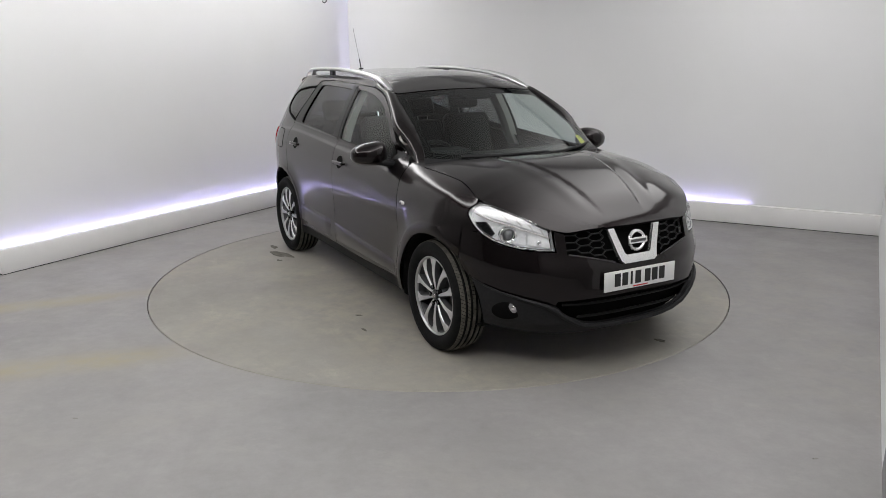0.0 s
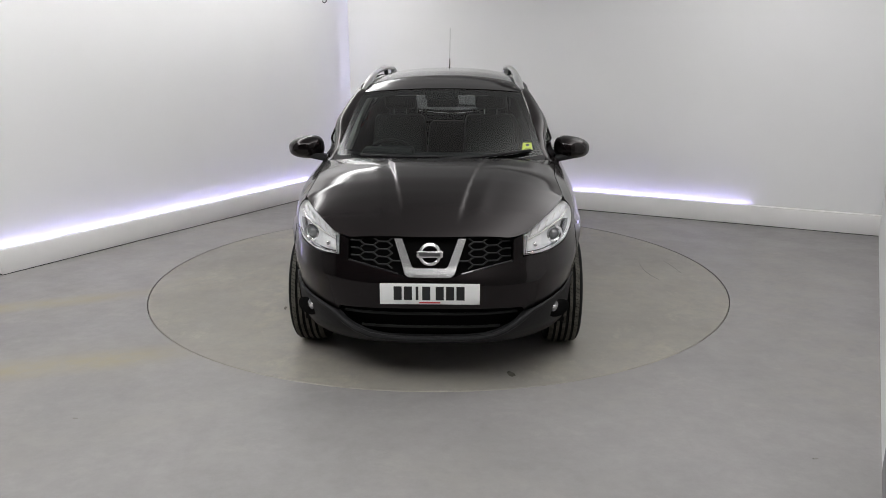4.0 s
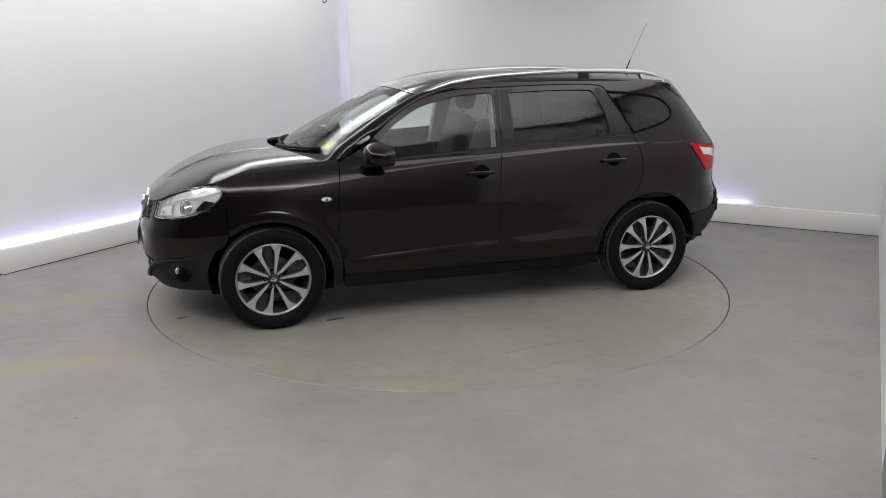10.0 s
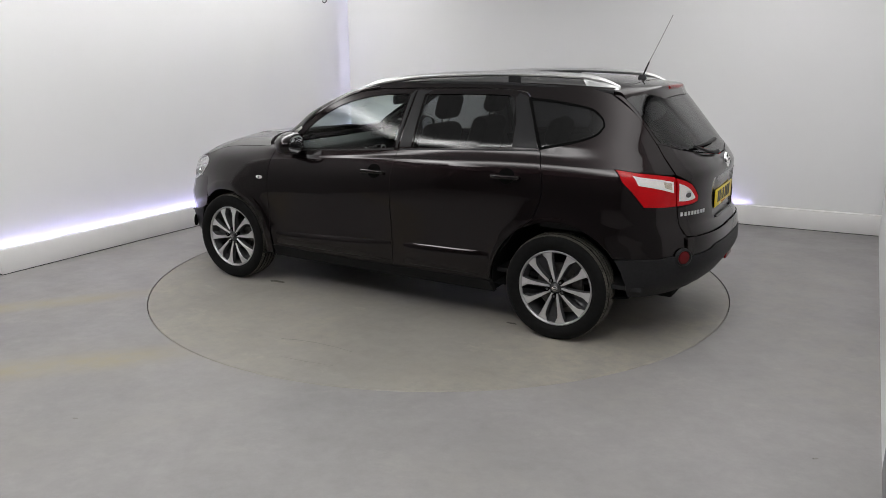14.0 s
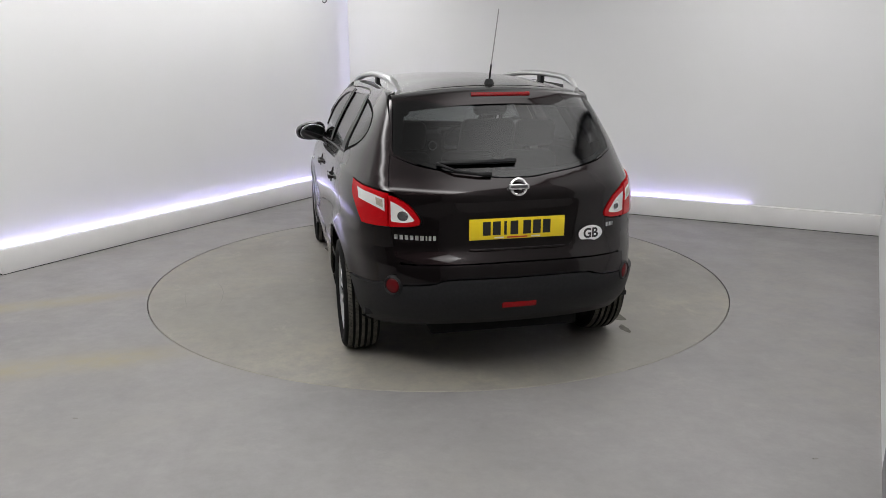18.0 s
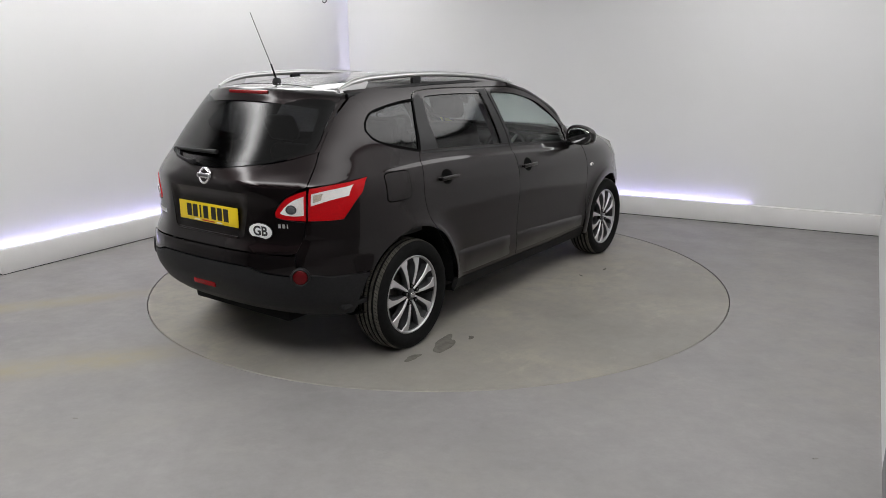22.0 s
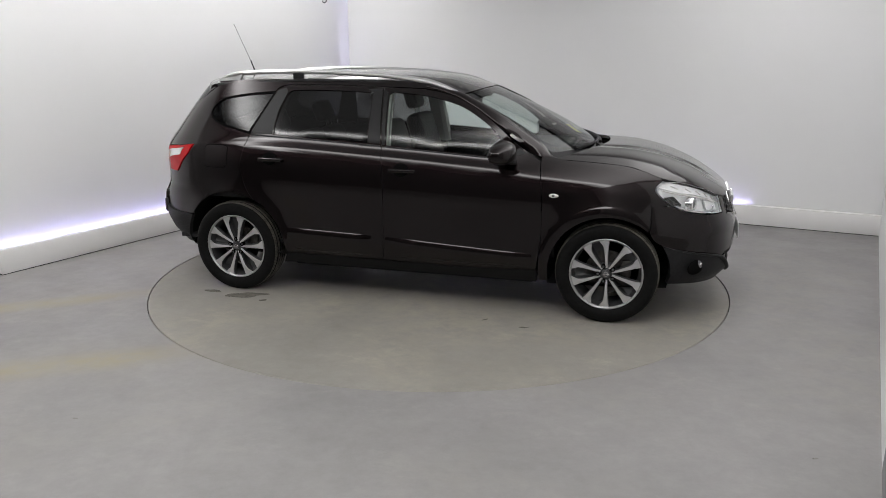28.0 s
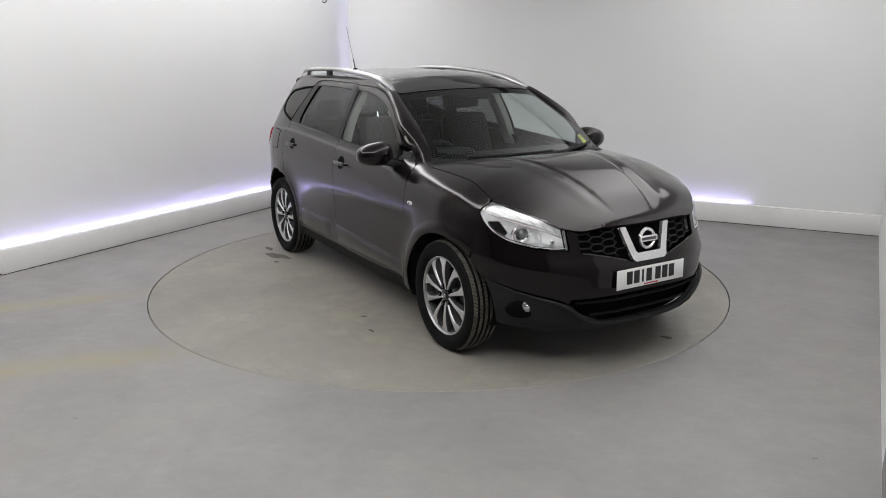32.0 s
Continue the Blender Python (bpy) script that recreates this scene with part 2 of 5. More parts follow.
def front_y(x, z):
    """Where the nose is as far forward as x."""
    return side_width(1.68, z) * nose_cut(x, z)


def rear_y(x, z):
    return side_width(-1.6, z) * max(0, 1 - ((x + 1.0) / (tail_x(z) + 1.0)) ** tail_bend(z)) ** (1 / 3)


def rear_x(y, z):
    r = min(1, abs(y) / side_width(-1.6, z))
    return -1.0 + (tail_x(z) + 1.0) * max(0, 1 - r ** 3) ** (1 / tail_bend(z))


def glass_x(y, z):
    """The windscreen."""
    return screen_x(z) - (screen_x(z) - pillar_x(z)) * (abs(y) / screen_edge(z)) ** 2.3


def crease_y(x):
    return .245 - .20 * (x - 1.58)


def hood_top(x, y):
    a = abs(y)
    z = hood_z(x) - (hood_z(x) - edge_z(x)) * (a / edge_y(x)) ** 4.2
    s = step01(1.15, 1.55, x) * (1 - step01(1.93, 2.10, x))
    line = crease_y(x)
    return z + .013 * s * (1 - step01(line - .018, line + .018, a)) + .006 * s * math.exp(-((a - line - .09) / .05) ** 2)


def screen_top(y):
    """Height of the windscreen's upper edge."""
    return 1.507 - .030 * (abs(y) / .58) ** 2.2


def roof_top(x, y):
    """The roof; at its front it runs down into the windscreen."""
    z = roof_z(x) - .062 * (abs(y) / .57) ** 2.4
    zt = screen_top(y)
    xf = glass_x(y, zt)
    k = max(0, (x - xf + .45) / .45)
    return z + (zt + .004 - roof_z(xf) + .062 * (abs(y) / .57) ** 2.4) * k * k

# ---- mesh tools ----
from mathutils.geometry import delaunay_2d_cdt


def part(name, bm, material, parent=None, label="", angle=32):
    """Links a bmesh as one mesh object, under a thing or a part."""
    me = bpy.data.meshes.new(name)
    bm.normal_update()
    true = bm.verts.layers.float_vector.get("true_normal")
    normals = [tuple(v[true]) if v[true].length > .5 else tuple(v.normal) for v in bm.verts] if true else None
    bm.to_mesh(me)
    bm.free()
    me.materials.append(material)
    me.polygons.foreach_set("use_smooth", [True] * len(me.polygons))
    if normals:
        me.normals_split_custom_set_from_vertices(normals)
    else:
        me.set_sharp_from_angle(angle=radians(angle))
    ob = new(name, me)
    if parent:
        ob.parent = parent
    return tagged(ob, label)


def thing(name, label, category, group="", kind=""):
    return tagged(new(name), label, category, group, kind)


def flip_y(bm):
    true = bm.verts.layers.float_vector.get("true_normal")
    for v in bm.verts:
        v.co.y = -v.co.y
        if true:
            v[true] = (v[true].x, -v[true].y, v[true].z)
    bmesh.ops.reverse_faces(bm, faces=bm.faces[:])
    return bm


def moved(bm, m):
    bmesh.ops.transform(bm, matrix=m, verts=bm.verts)
    return bm


def join(*bms):
    """One bmesh out of several."""
    out = bmesh.new()
    for b in bms:
        me = bpy.data.meshes.new("tmp")
        b.to_mesh(me)
        b.free()
        out.from_mesh(me)
        bpy.data.meshes.remove(me)
    return out


def box(sx, sy, sz, bevel=.0, at=(0, 0, 0), seg=2):
    bm = bmesh.new()
    bmesh.ops.create_cube(bm, size=1)
    for v in bm.verts:
        v.co = Vector((v.co.x * sx + at[0], v.co.y * sy + at[1], v.co.z * sz + at[2]))
    if bevel:
        bmesh.ops.bevel(bm, geom=bm.edges[:], offset=bevel, segments=seg, profile=.5, affect="EDGES")
    return bm


def ball(sx, sy, sz, at=(0, 0, 0), u=24, v=14):
    bm = bmesh.new()
    bmesh.ops.create_uvsphere(bm, u_segments=u, v_segments=v, radius=1)
    for w in bm.verts:
        w.co = Vector((w.co.x * sx + at[0], w.co.y * sy + at[1], w.co.z * sz + at[2]))
    return bm


def lathe(profile, n=64, closed=False):
    """Turns (radius, y) pairs about the y axis."""
    bm = bmesh.new()
    rings = []
    for i in range(n):
        a = math.tau * i / n
        rings.append([bm.verts.new((r * math.sin(a), y, r * math.cos(a))) for r, y in profile])
    m = len(profile)
    for i in range(n):
        for j in range(m if closed else m - 1):
            a, b = rings[i], rings[(i + 1) % n]
            bm.faces.new((a[j], b[j], b[(j + 1) % m], a[(j + 1) % m]))
    bmesh.ops.recalc_face_normals(bm, faces=bm.faces[:])
    return bm


def tube(path, radii, n=10, flat=1.0, up=Vector((0, 0, 1))):
    """A closed tube along a path; flat squeezes it along up."""
    bm = bmesh.new()
    path = [Vector(p) for p in path]
    if isinstance(radii, (int, float)):
        radii = [radii] * len(path)
    rings = []
    for i, p in enumerate(path):
        d = (path[min(i + 1, len(path) - 1)] - path[max(i - 1, 0)]).normalized()
        s = d.cross(up)
        s = s.normalized() if s.length > 1e-4 else Vector((1, 0, 0))
        t = s.cross(d).normalized()
        rings.append([bm.verts.new(p + radii[i] * (math.cos(a) * s + flat * math.sin(a) * t))
                      for a in [math.tau * k / n for k in range(n)]])
    for a, b in zip(rings, rings[1:]):
        for k in range(n):
            bm.faces.new((a[k], a[(k + 1) % n], b[(k + 1) % n], b[k]))
    bm.faces.new(rings[0][::-1])
    bm.faces.new(rings[-1])
    bmesh.ops.recalc_face_normals(bm, faces=bm.faces[:])
    return bm


def prism(outline, h, axis="z"):
    """A plate with that outline, h thick."""
    bm = bmesh.new()
    vs = [bm.verts.new((x, y, 0)) for x, y in outline]
    f = bm.faces.new(vs)
    if f.calc_area() > 0 and f.normal.z < 0:
        f.normal_flip()
    top = bmesh.ops.extrude_face_region(bm, geom=[f])
    bmesh.ops.translate(bm, verts=[v for v in top["geom"] if isinstance(v, bmesh.types.BMVert)], vec=(0, 0, h))
    bmesh.ops.recalc_face_normals(bm, faces=bm.faces[:])
    return bm


def dense(pts, step, smooth=True):
    """The closed outline with points every step; gentle bends are rounded, sharp corners kept."""
    n = len(pts)
    pts = [Vector(p) for p in pts]
    sharp = []
    for i in range(n):
        a, b = pts[i] - pts[i - 1], pts[(i + 1) % n] - pts[i]
        sharp.append(not smooth or a.length < 1e-9 or b.length < 1e-9 or a.angle(b) > radians(48))
    out = []
    for i in range(n):
        p0, p1, p2, p3 = pts[i - 1], pts[i], pts[(i + 1) % n], pts[(i + 2) % n]
        k = max(1, math.ceil((p2 - p1).length / step))
        m1 = (p2 - p1) if sharp[i] else (p2 - p0) * ((p2 - p1).length / max(1e-9, (p2 - p1).length + (p1 - p0).length))
        m2 = (p2 - p1) if sharp[(i + 1) % n] else (p3 - p1) * ((p2 - p1).length / max(1e-9, (p3 - p2).length + (p2 - p1).length))
        for j in range(k):
            t = j / k
            out.append((2 * t ** 3 - 3 * t * t + 1) * p1 + (t ** 3 - 2 * t * t + t) * m1 + (3 * t * t - 2 * t ** 3) * p2 + (t ** 3 - t * t) * m2)
    return out


def inside(p, ring):
    hit = False
    j = len(ring) - 1
    for i in range(len(ring)):
        a, b = ring[i], ring[j]
        if (a[1] > p[1]) != (b[1] > p[1]) and p[0] < (b[0] - a[0]) * (p[1] - a[1]) / (b[1] - a[1]) + a[0]:
            hit = not hit
        j = i
    return hit


def panel(outline, fn, holes=(), step=.04, rim=.012, flip=False, smooth=True, out=0.0, lines=()):
    """A curved sheet: its outline and holes in two coordinates, laid on a surface by fn, with edges turned in."""
    rings = [dense(outline, step * .6, smooth)] + [dense(h, step * .6, smooth) for h in holes]
    verts, edges = [], []
    for r in rings:
        k = len(verts)
        verts += [Vector((p[0], p[1])) for p in r]
        edges += [(k + i, k + (i + 1) % len(r)) for i in range(len(r))]
    for line in lines:
        k = len(verts)
        verts += [Vector(q) for q in line]
        edges += [(k + i, k + i + 1) for i in range(len(line) - 1)]
    edge_pts = np.array([(v.x, v.y) for v in verts])
    ring0 = np.array([(q[0], q[1]) for q in rings[0]])
    lo, hi = ring0.min(0), ring0.max(0)
    for i in range(1, int((hi[0] - lo[0]) / step) + 1):
        for j in range(1, int((hi[1] - lo[1]) / step) + 1):
            q = (lo[0] + i * step + (j % 2) * step * .5, lo[1] + j * step)
            if np.hypot(edge_pts[:, 0] - q[0], edge_pts[:, 1] - q[1]).min() > step * .45 and inside(q, rings[0]) and not any(inside(q, r) for r in rings[1:]):
                verts.append(Vector(q))
    vs, _, fs, *_ = delaunay_2d_cdt(verts, edges, [], 1, 1e-7)
    bm = bmesh.new()
    true = bm.verts.layers.float_vector.new("true_normal")
    bv = []
    e = .003
    for v in vs:
        w = bm.verts.new(fn(v.x, v.y))
        n = (fn(v.x + e, v.y) - fn(v.x - e, v.y)).cross(fn(v.x, v.y + e) - fn(v.x, v.y - e))
        w[true] = n.normalized() * (-1 if flip else 1)
        bv.append(w)
    for f in fs:
        c = sum((vs[i] for i in f), Vector((0, 0))) / len(f)
        if inside(c, rings[0]) and not any(inside(c, r) for r in rings[1:]):
            ids = list(f)
            a = (vs[ids[1]] - vs[ids[0]]).cross(vs[ids[2]] - vs[ids[0]])
            if (a < 0) != flip:
                ids.reverse()
            try:
                bm.faces.new([bv[i] for i in ids])
            except ValueError:
                pass
    bmesh.ops.delete(bm, geom=[v for v in bm.verts if not v.link_faces], context="VERTS")
    bm.normal_update()
    if out:
        move = [(v, v.normal * out) for v in bm.verts]
        for v, d in move:
            v.co += d
    if rim:
        border = [e for e in bm.edges if e.is_boundary]
        mates = {}
        for e in border:
            for v in e.verts:
                if v not in mates:
                    mates[v] = (bm.verts.new(v.co), bm.verts.new(v.co - v.normal * rim))
        for e in border:
            l = e.link_loops[0]
            a, b = l.vert, l.link_loop_next.vert
            bm.faces.new((mates[b][0], mates[a][0], mates[a][1], mates[b][1]))
    return bm


def on_side(x, z):
    return Vector((x, side_y(x, z), z))


def on_front(y, z):
    return Vector((front_x(y, z), y, z))


def on_rear(y, z):
    return Vector((rear_x(y, z), y, z))


def on_screen(y, z):
    return Vector((glass_x(y, z), y, z))


def on_hood(x, y):
    return Vector((x, y, hood_top(x, y)))


def on_roof(x, y):
    return Vector((x, y, roof_top(x, y)))


def mirrored(half):
    """A closed outline symmetric in its first coordinate, from its half (first coordinate zero or more)."""
    return list(half) + [(-a, b) for a, b in reversed(half) if a > 1e-6]


# ---- the studio ----
A, B, C = Vector((-1.242, 3.988)), Vector((4.313, 1.209)), Vector((-3.579, -.006))
U, V = (A - C).normalized(), (B - A).normalized()
N_L, N_R = Vector((U.y, -U.x)), Vector((V.y, -V.x))
SET = .12
S_DIR = Vector((.488, .873)).normalized()


def slab(name, p, q, z0, z1, thick, material, kind="structure", label="", bevel=0.0):
    """An upright slab whose face runs from p to q; it is thick on the side away from the room's middle."""
    d = (q - p).normalized()
    n = Vector((-d.y, d.x))
    if n.dot(p - Vector((0, -1))) < 0:
        n = -n
    bm = prism([p, q, q + n * thick, p + n * thick], z1 - z0)
    bmesh.ops.translate(bm, verts=bm.verts, vec=(0, 0, z0))
    if bevel:
        bmesh.ops.bevel(bm, geom=bm.edges[:], offset=bevel, segments=2, profile=.5, affect="EDGES")
    ob = part(name, bm, material)
    return tagged(ob, label, kind=kind)


def floor_sheet():
    bm = bmesh.new()
    n = 160
    rings = [[bm.verts.new((r * math.cos(math.tau * i / n), r * math.sin(math.tau * i / n), z)) for i in range(n)]
             for r, z in ((2.2525, -.06), (2.2525, 0), (3.2, 0), (5, 0), (9.5, 0))]
    for a, b in zip(rings, rings[1:]):
        for i in range(n):
            bm.faces.new((a[i], b[i], b[(i + 1) % n], a[(i + 1) % n]))
    bmesh.ops.recalc_face_normals(bm, faces=bm.faces[:])
    tagged(part("floor", bm, FLOOR), "worn grey painted concrete studio floor", kind="structure")
    tagged(part("floor_pit", moved(prism([(2.4 * math.cos(a), 2.4 * math.sin(a)) for a in [math.tau * i / 64 for i in range(64)]], .04),
                                   pose(0, 0, -.11)), PIT), "dark pit under the turntable", kind="structure")


floor_sheet()
E_R = A - N_R * SET + V * .055
L0 = C - N_L * SET
# unseen near wall, toned grey to keep the car's reflections dark
slab("unseen_wall_near", L0 - U * 5.35, L0 - U * .6, 0, CEIL, .12, UNSEEN_GREY, label="unseen grey wall beside the camera, added to darken reflections")
slab("wall_left", L0 - U * .6, A - N_L * SET + U * .45, 0, CEIL, .12, WALL, label="plain white studio wall")
slab("wall_back", E_R, B - N_R * SET + V * .05, 0, CEIL, .08, WALL, label="plain white studio wall")
slab("wall_recess", A - N_L * SET + U * .45, A - N_L * SET + U * .45 + V * .9, 0, CEIL, .1, WALL, label="white wall inside the corner recess")
slab("wall_right", B + S_DIR * .1, B - S_DIR * 4.9, 0, CEIL, .12, WALL, label="plain white studio side wall")
# past the white part the side wall is unseen, greyed for darker reflections
slab("unseen_wall_side", B - S_DIR * 4.9, B - S_DIR * 9.47, 0, CEIL, .12, UNSEEN_GREY, label="unseen grey wall beside the camera, added to darken reflections")
# unseen dark wall, added to close the room behind the camera
slab("unseen_wall_front", B - S_DIR * 9.45, L0 - U * 5.3, 0, CEIL, .12, UNSEEN_DARK, label="unseen dark grey wall behind the camera")
slab("shadow_gap_left", C + N_L * -.008, A + N_L * -.008, 0, .012, .04, PIT, label="dark gap under the plinth")
slab("shadow_gap_back", A + N_R * -.008, B + N_R * -.008, 0, .012, .04, PIT, label="dark gap under the plinth")
slab("bulkhead_left", C, A + U * .0, .006, .208, .06, BULK, label="low white plinth hiding a strip light", bevel=.004)
slab("bulkhead_back", A + V * .03, B, .006, .205, .06, BULK, label="low white plinth hiding a strip light", bevel=.004)
bm = prism([(-8, -8), (7, -8), (7, 6), (-8, 6)], .1)
tagged(part("ceiling", moved(bm, pose(0, 0, CEIL)), CEILING), "plain dark studio ceiling", kind="structure")


# the room's lamps are out of view; this glowing panel is added for them
glow = thing("unseen_ceiling_light", "large soft luminous ceiling panel, out of view, added to light the room", "ceiling light")
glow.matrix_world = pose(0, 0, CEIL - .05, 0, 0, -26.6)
part("diffuser", box(6.0, 7.8, .02, 0, (0, -1.20, 0)), glow_panel(), glow)
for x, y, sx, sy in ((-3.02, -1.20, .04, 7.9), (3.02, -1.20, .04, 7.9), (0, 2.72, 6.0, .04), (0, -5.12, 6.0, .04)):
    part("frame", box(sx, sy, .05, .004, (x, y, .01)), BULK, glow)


def strip_light(name, p, q, n, z):
    """A strip of small lamps lying in the gap behind a plinth."""
    t = thing(name, "violet-white strip light lying behind the plinth", "strip light", "strip lights")
    d = (q - p).normalized()
    o = -n * .072
    bm = prism([p + o, q + o, q + o - n * .012, p + o - n * .012], .006)
    part("channel", moved(bm, pose(0, 0, z - .006)), BULK, t)
    bm = prism([p + o - n * .001, q + o - n * .001, q + o - n * .011, p + o - n * .011], .004)
    part("emitter", moved(bm, pose(0, 0, z)), LED, t)
    return t


strip_light("strip_light", C + U * .03, A - U * .08, N_L, .150)
strip_light("strip_light", A + V * .06, A + V * 4.95, N_R, .150)
t = thing("strip_light", "upright violet-white strip light in the corner recess", "strip light", "strip lights")
q = E_R - N_R * .09 + V * .05
part("channel", moved(box(.02, .012, 2.9, at=(0, 0, 1.70)), pose(q.x, q.y, 0, 0, 0, -26.6)), BULK, t)
q = q - N_R * .010 - V * .004
part("emitter", moved(box(.012, .004, 2.86, at=(0, 0, 1.70)), pose(q.x, q.y, 0, 0, 0, -26.6)), LED_SOFT, t)


def sign_left():
    """Dark lettering high on the wall, of which only the lowest strokes come into view."""
    t = thing("wall_sign", "dark grey wall lettering high on the white wall", "sign")
    base = C - N_L * (SET - .004)
    def pen(points, r=.007):
        path = [(*(base + U * a), z) for a, z in points]
        part("stroke", tube(path, r, 6, 1.0, Vector((N_L.x, N_L.y, 0))), POCKET, t)
    # the tail of one letter and the loop of another, then the strokes above them
    pen([(4.045, 2.50), (4.035, 2.44), (4.015, 2.395), (3.995, 2.383)])
    pen([(4.535, 2.50), (4.535, 2.42), (4.525, 2.375), (4.495, 2.355), (4.465, 2.358), (4.450, 2.378)])
    pen([(4.45 + .045 * math.cos(a), 2.50 + .05 * math.sin(a)) for a in [math.tau * i / 14 for i in range(15)]])
    for a in (4.12, 4.20, 4.28, 4.36):
        pen([(a, 2.43), (a, 2.56)])
    for a in (3.60, 3.70, 3.80, 3.90):
        pen([(a, 2.43), (a + .02, 2.55)])


sign_left()

# ---- the turntable ----


def blot(rx, ry, seed, h=.0012, wob=.25):
    rnd = random.Random(seed)
    ph = [rnd.uniform(0, 6.28) for _ in range(5)]
    pts = []
    for i in range(40):
        a = math.tau * i / 40
        r = 1 + wob * sum(math.sin((k + 2) * a + ph[k]) / (k + 1.5) for k in range(5))
        pts.append((rx * r * math.cos(a), ry * r * math.sin(a)))
    return prism(pts, h)


def scrape(pts, w, h=.0012):
    pts = [Vector(p) for p in pts]
    left, right = [], []
    for i, p in enumerate(pts):
        d = (pts[min(i + 1, len(pts) - 1)] - pts[max(0, i - 1)]).normalized()
        n = Vector((-d.y, d.x)) * w * (.5 if 0 < i < len(pts) - 1 else .1)
        left.append(p + n)
        right.append(p - n)
    return prism(left + right[::-1], h)


turntable = thing("turntable", "round grey concrete turntable with oil stains", "turntable")
ring = lathe([(0.001, 0), (1.0, 0), (2.0, 0), (2.240, 0), (2.2455, -.004), (2.2455, -.05), (0.001, -.05)], 160)
part("disc", moved(ring, pose(0, 0, 0, 90)), DISC, turntable)

# ---- the car: its body in panels ----
car = thing("car", "dark aubergine seven-seat crossover car parked on the turntable", "car")
ARCH_F, ARCH_R = .390, .428


def arc(hub, r, a0, a1, n=14):
    """Points round a wheel opening, angles in degrees from straight ahead, counted upwards."""
    return [(hub + r * math.cos(radians(a0 + (a1 - a0) * i / n)), HUB_Z + r * math.sin(radians(a0 + (a1 - a0) * i / n))) for i in range(n + 1)]


def gate_edge(z):
    return pchip([.70, .90, 1.08, 1.25, 1.41, 1.55], [.632, .655, .655, .628, .602, .575])(z)


BELT = [[(x / 50, CREASE + d + belt_shift(x / 50)) for x in range(-98, 51)] for d in (-.024, -.010, -.003, .004, .011, .018, .032)]
LIPS = [[(hub + r * math.cos(a * math.pi / 60), HUB_Z + r * math.sin(a * math.pi / 60)) for a in range(-2, 63)] for hub in (HUB_F, HUB_R) for r in (.440, .455, .470)]


def side_part(name, outline, s, material, parent, label="", holes=(), step=.035, rim=.012, out=0.0, smooth=True):
    """A panel on the car's side; s is 1 for its left side, -1 for its right."""
    big = name in ("front_door", "rear_door", "body_side", "front_fender")
    bm = panel(outline, on_side, holes, step, rim, True, smooth, out, BELT + LIPS if big else ())
    return part(name, bm if s > 0 else flip_y(bm), material, parent, label)


DOOR_F = [(.928, 1.062), (.955, .84), (.957, .54), (.93, .335), (.40, .32), (-.165, .325), (-.166, .455), (-.158, .89), (-.186, 1.13), (-.226, 1.522),
          (.08, 1.512), (.30, 1.468), (.48, 1.385), (.65, 1.262), (.80, 1.135)]
WIN_F = [(.70, 1.078), (.735, 1.118), (.66, 1.205), (.53, 1.310), (.37, 1.402), (.20, 1.452), (.03, 1.480), (-.165, 1.492), (-.182, 1.475), (-.155, 1.137), (.25, 1.110)]
DOOR_R = [(-.2305, 1.522), (-.1905, 1.13), (-.1625, .89), (-.1705, .455), (-.1695, .325), (-.60, .325), (-.93, .33)] + arc(HUB_R, ARCH_R + .006, 8, 62, 8)[1:] + [
    (-1.235, .80), (-1.276, .95), (-1.262, 1.05), (-1.222, 1.185), (-1.150, 1.34), (-1.065, 1.500), (-.98, 1.528), (-.60, 1.532)]
WIN_R = [(-.31, 1.490), (-.65, 1.500), (-.935, 1.497), (-.968, 1.482), (-1.018, 1.35), (-1.033, 1.188), (-.66, 1.168), (-.30, 1.147)]
WIN_Q = [(-1.083, 1.480), (-1.25, 1.468), (-1.43, 1.444), (-1.51, 1.424), (-1.575, 1.375), (-1.592, 1.335), (-1.565, 1.292), (-1.484, 1.255), (-1.35, 1.222), (-1.228, 1.196)]
FENDER = [(.9325, 1.086), (.9595, .84), (.9615, .54), (.9465, .33), (.955, .268)] + arc(HUB_F, ARCH_F, 190, 50, 18) + [(1.660, .66), (1.660, .76), (1.661, .795)] + [(front_x(y, z) - .005, z) for y, z in ((.772, .803), (.787, .85), (.786, .895), (.770, .925), (.742, .951))] + [
    (x, edge_z(x) - .0015) for x in (1.71, 1.65, 1.6, 1.5, 1.4, 1.3, 1.2, 1.1)] + [(1.0, 1.083)]
BODY_SIDE = ([(.08, 1.520), (-.228, 1.530), (-.60, 1.540), (-.985, 1.536), (-1.072, 1.506),
              (-1.1545, 1.342), (-1.2265, 1.188), (-1.2665, 1.05), (-1.2805, .95), (-1.2395, .80)] + arc(HUB_R, ARCH_R, 62, 146, 12) + [
              (-1.85, .572), (-2.00, .580), (rear_x(.64, .605), .605), (rear_x(gate_edge(.70), .70), .70), (rear_x(gate_edge(.8), .8), .80), (rear_x(gate_edge(.884), .884), .884),
              *[(rear_x(y, z) + .005, z) for y, z in ((.778, .8845), (.790, .92), (.801, .96), (.811, 1.03), (.806, 1.075), (.799, 1.102))], (rear_x(.775, 1.088), 1.089), (rear_x(.72, 1.076), 1.077), (rear_x(gate_edge(1.085), 1.070), 1.070), (rear_x(gate_edge(1.17), 1.17), 1.17),
              (rear_x(gate_edge(1.25), 1.25), 1.25), (rear_x(gate_edge(1.34), 1.34), 1.34), (rear_x(gate_edge(1.42), 1.42), 1.42), (rear_x(gate_edge(1.53), 1.53), 1.53), (-1.60, 1.556), (-1.2, 1.572),
              (-.6, 1.578), (-.1, 1.568), (.10, 1.548)])


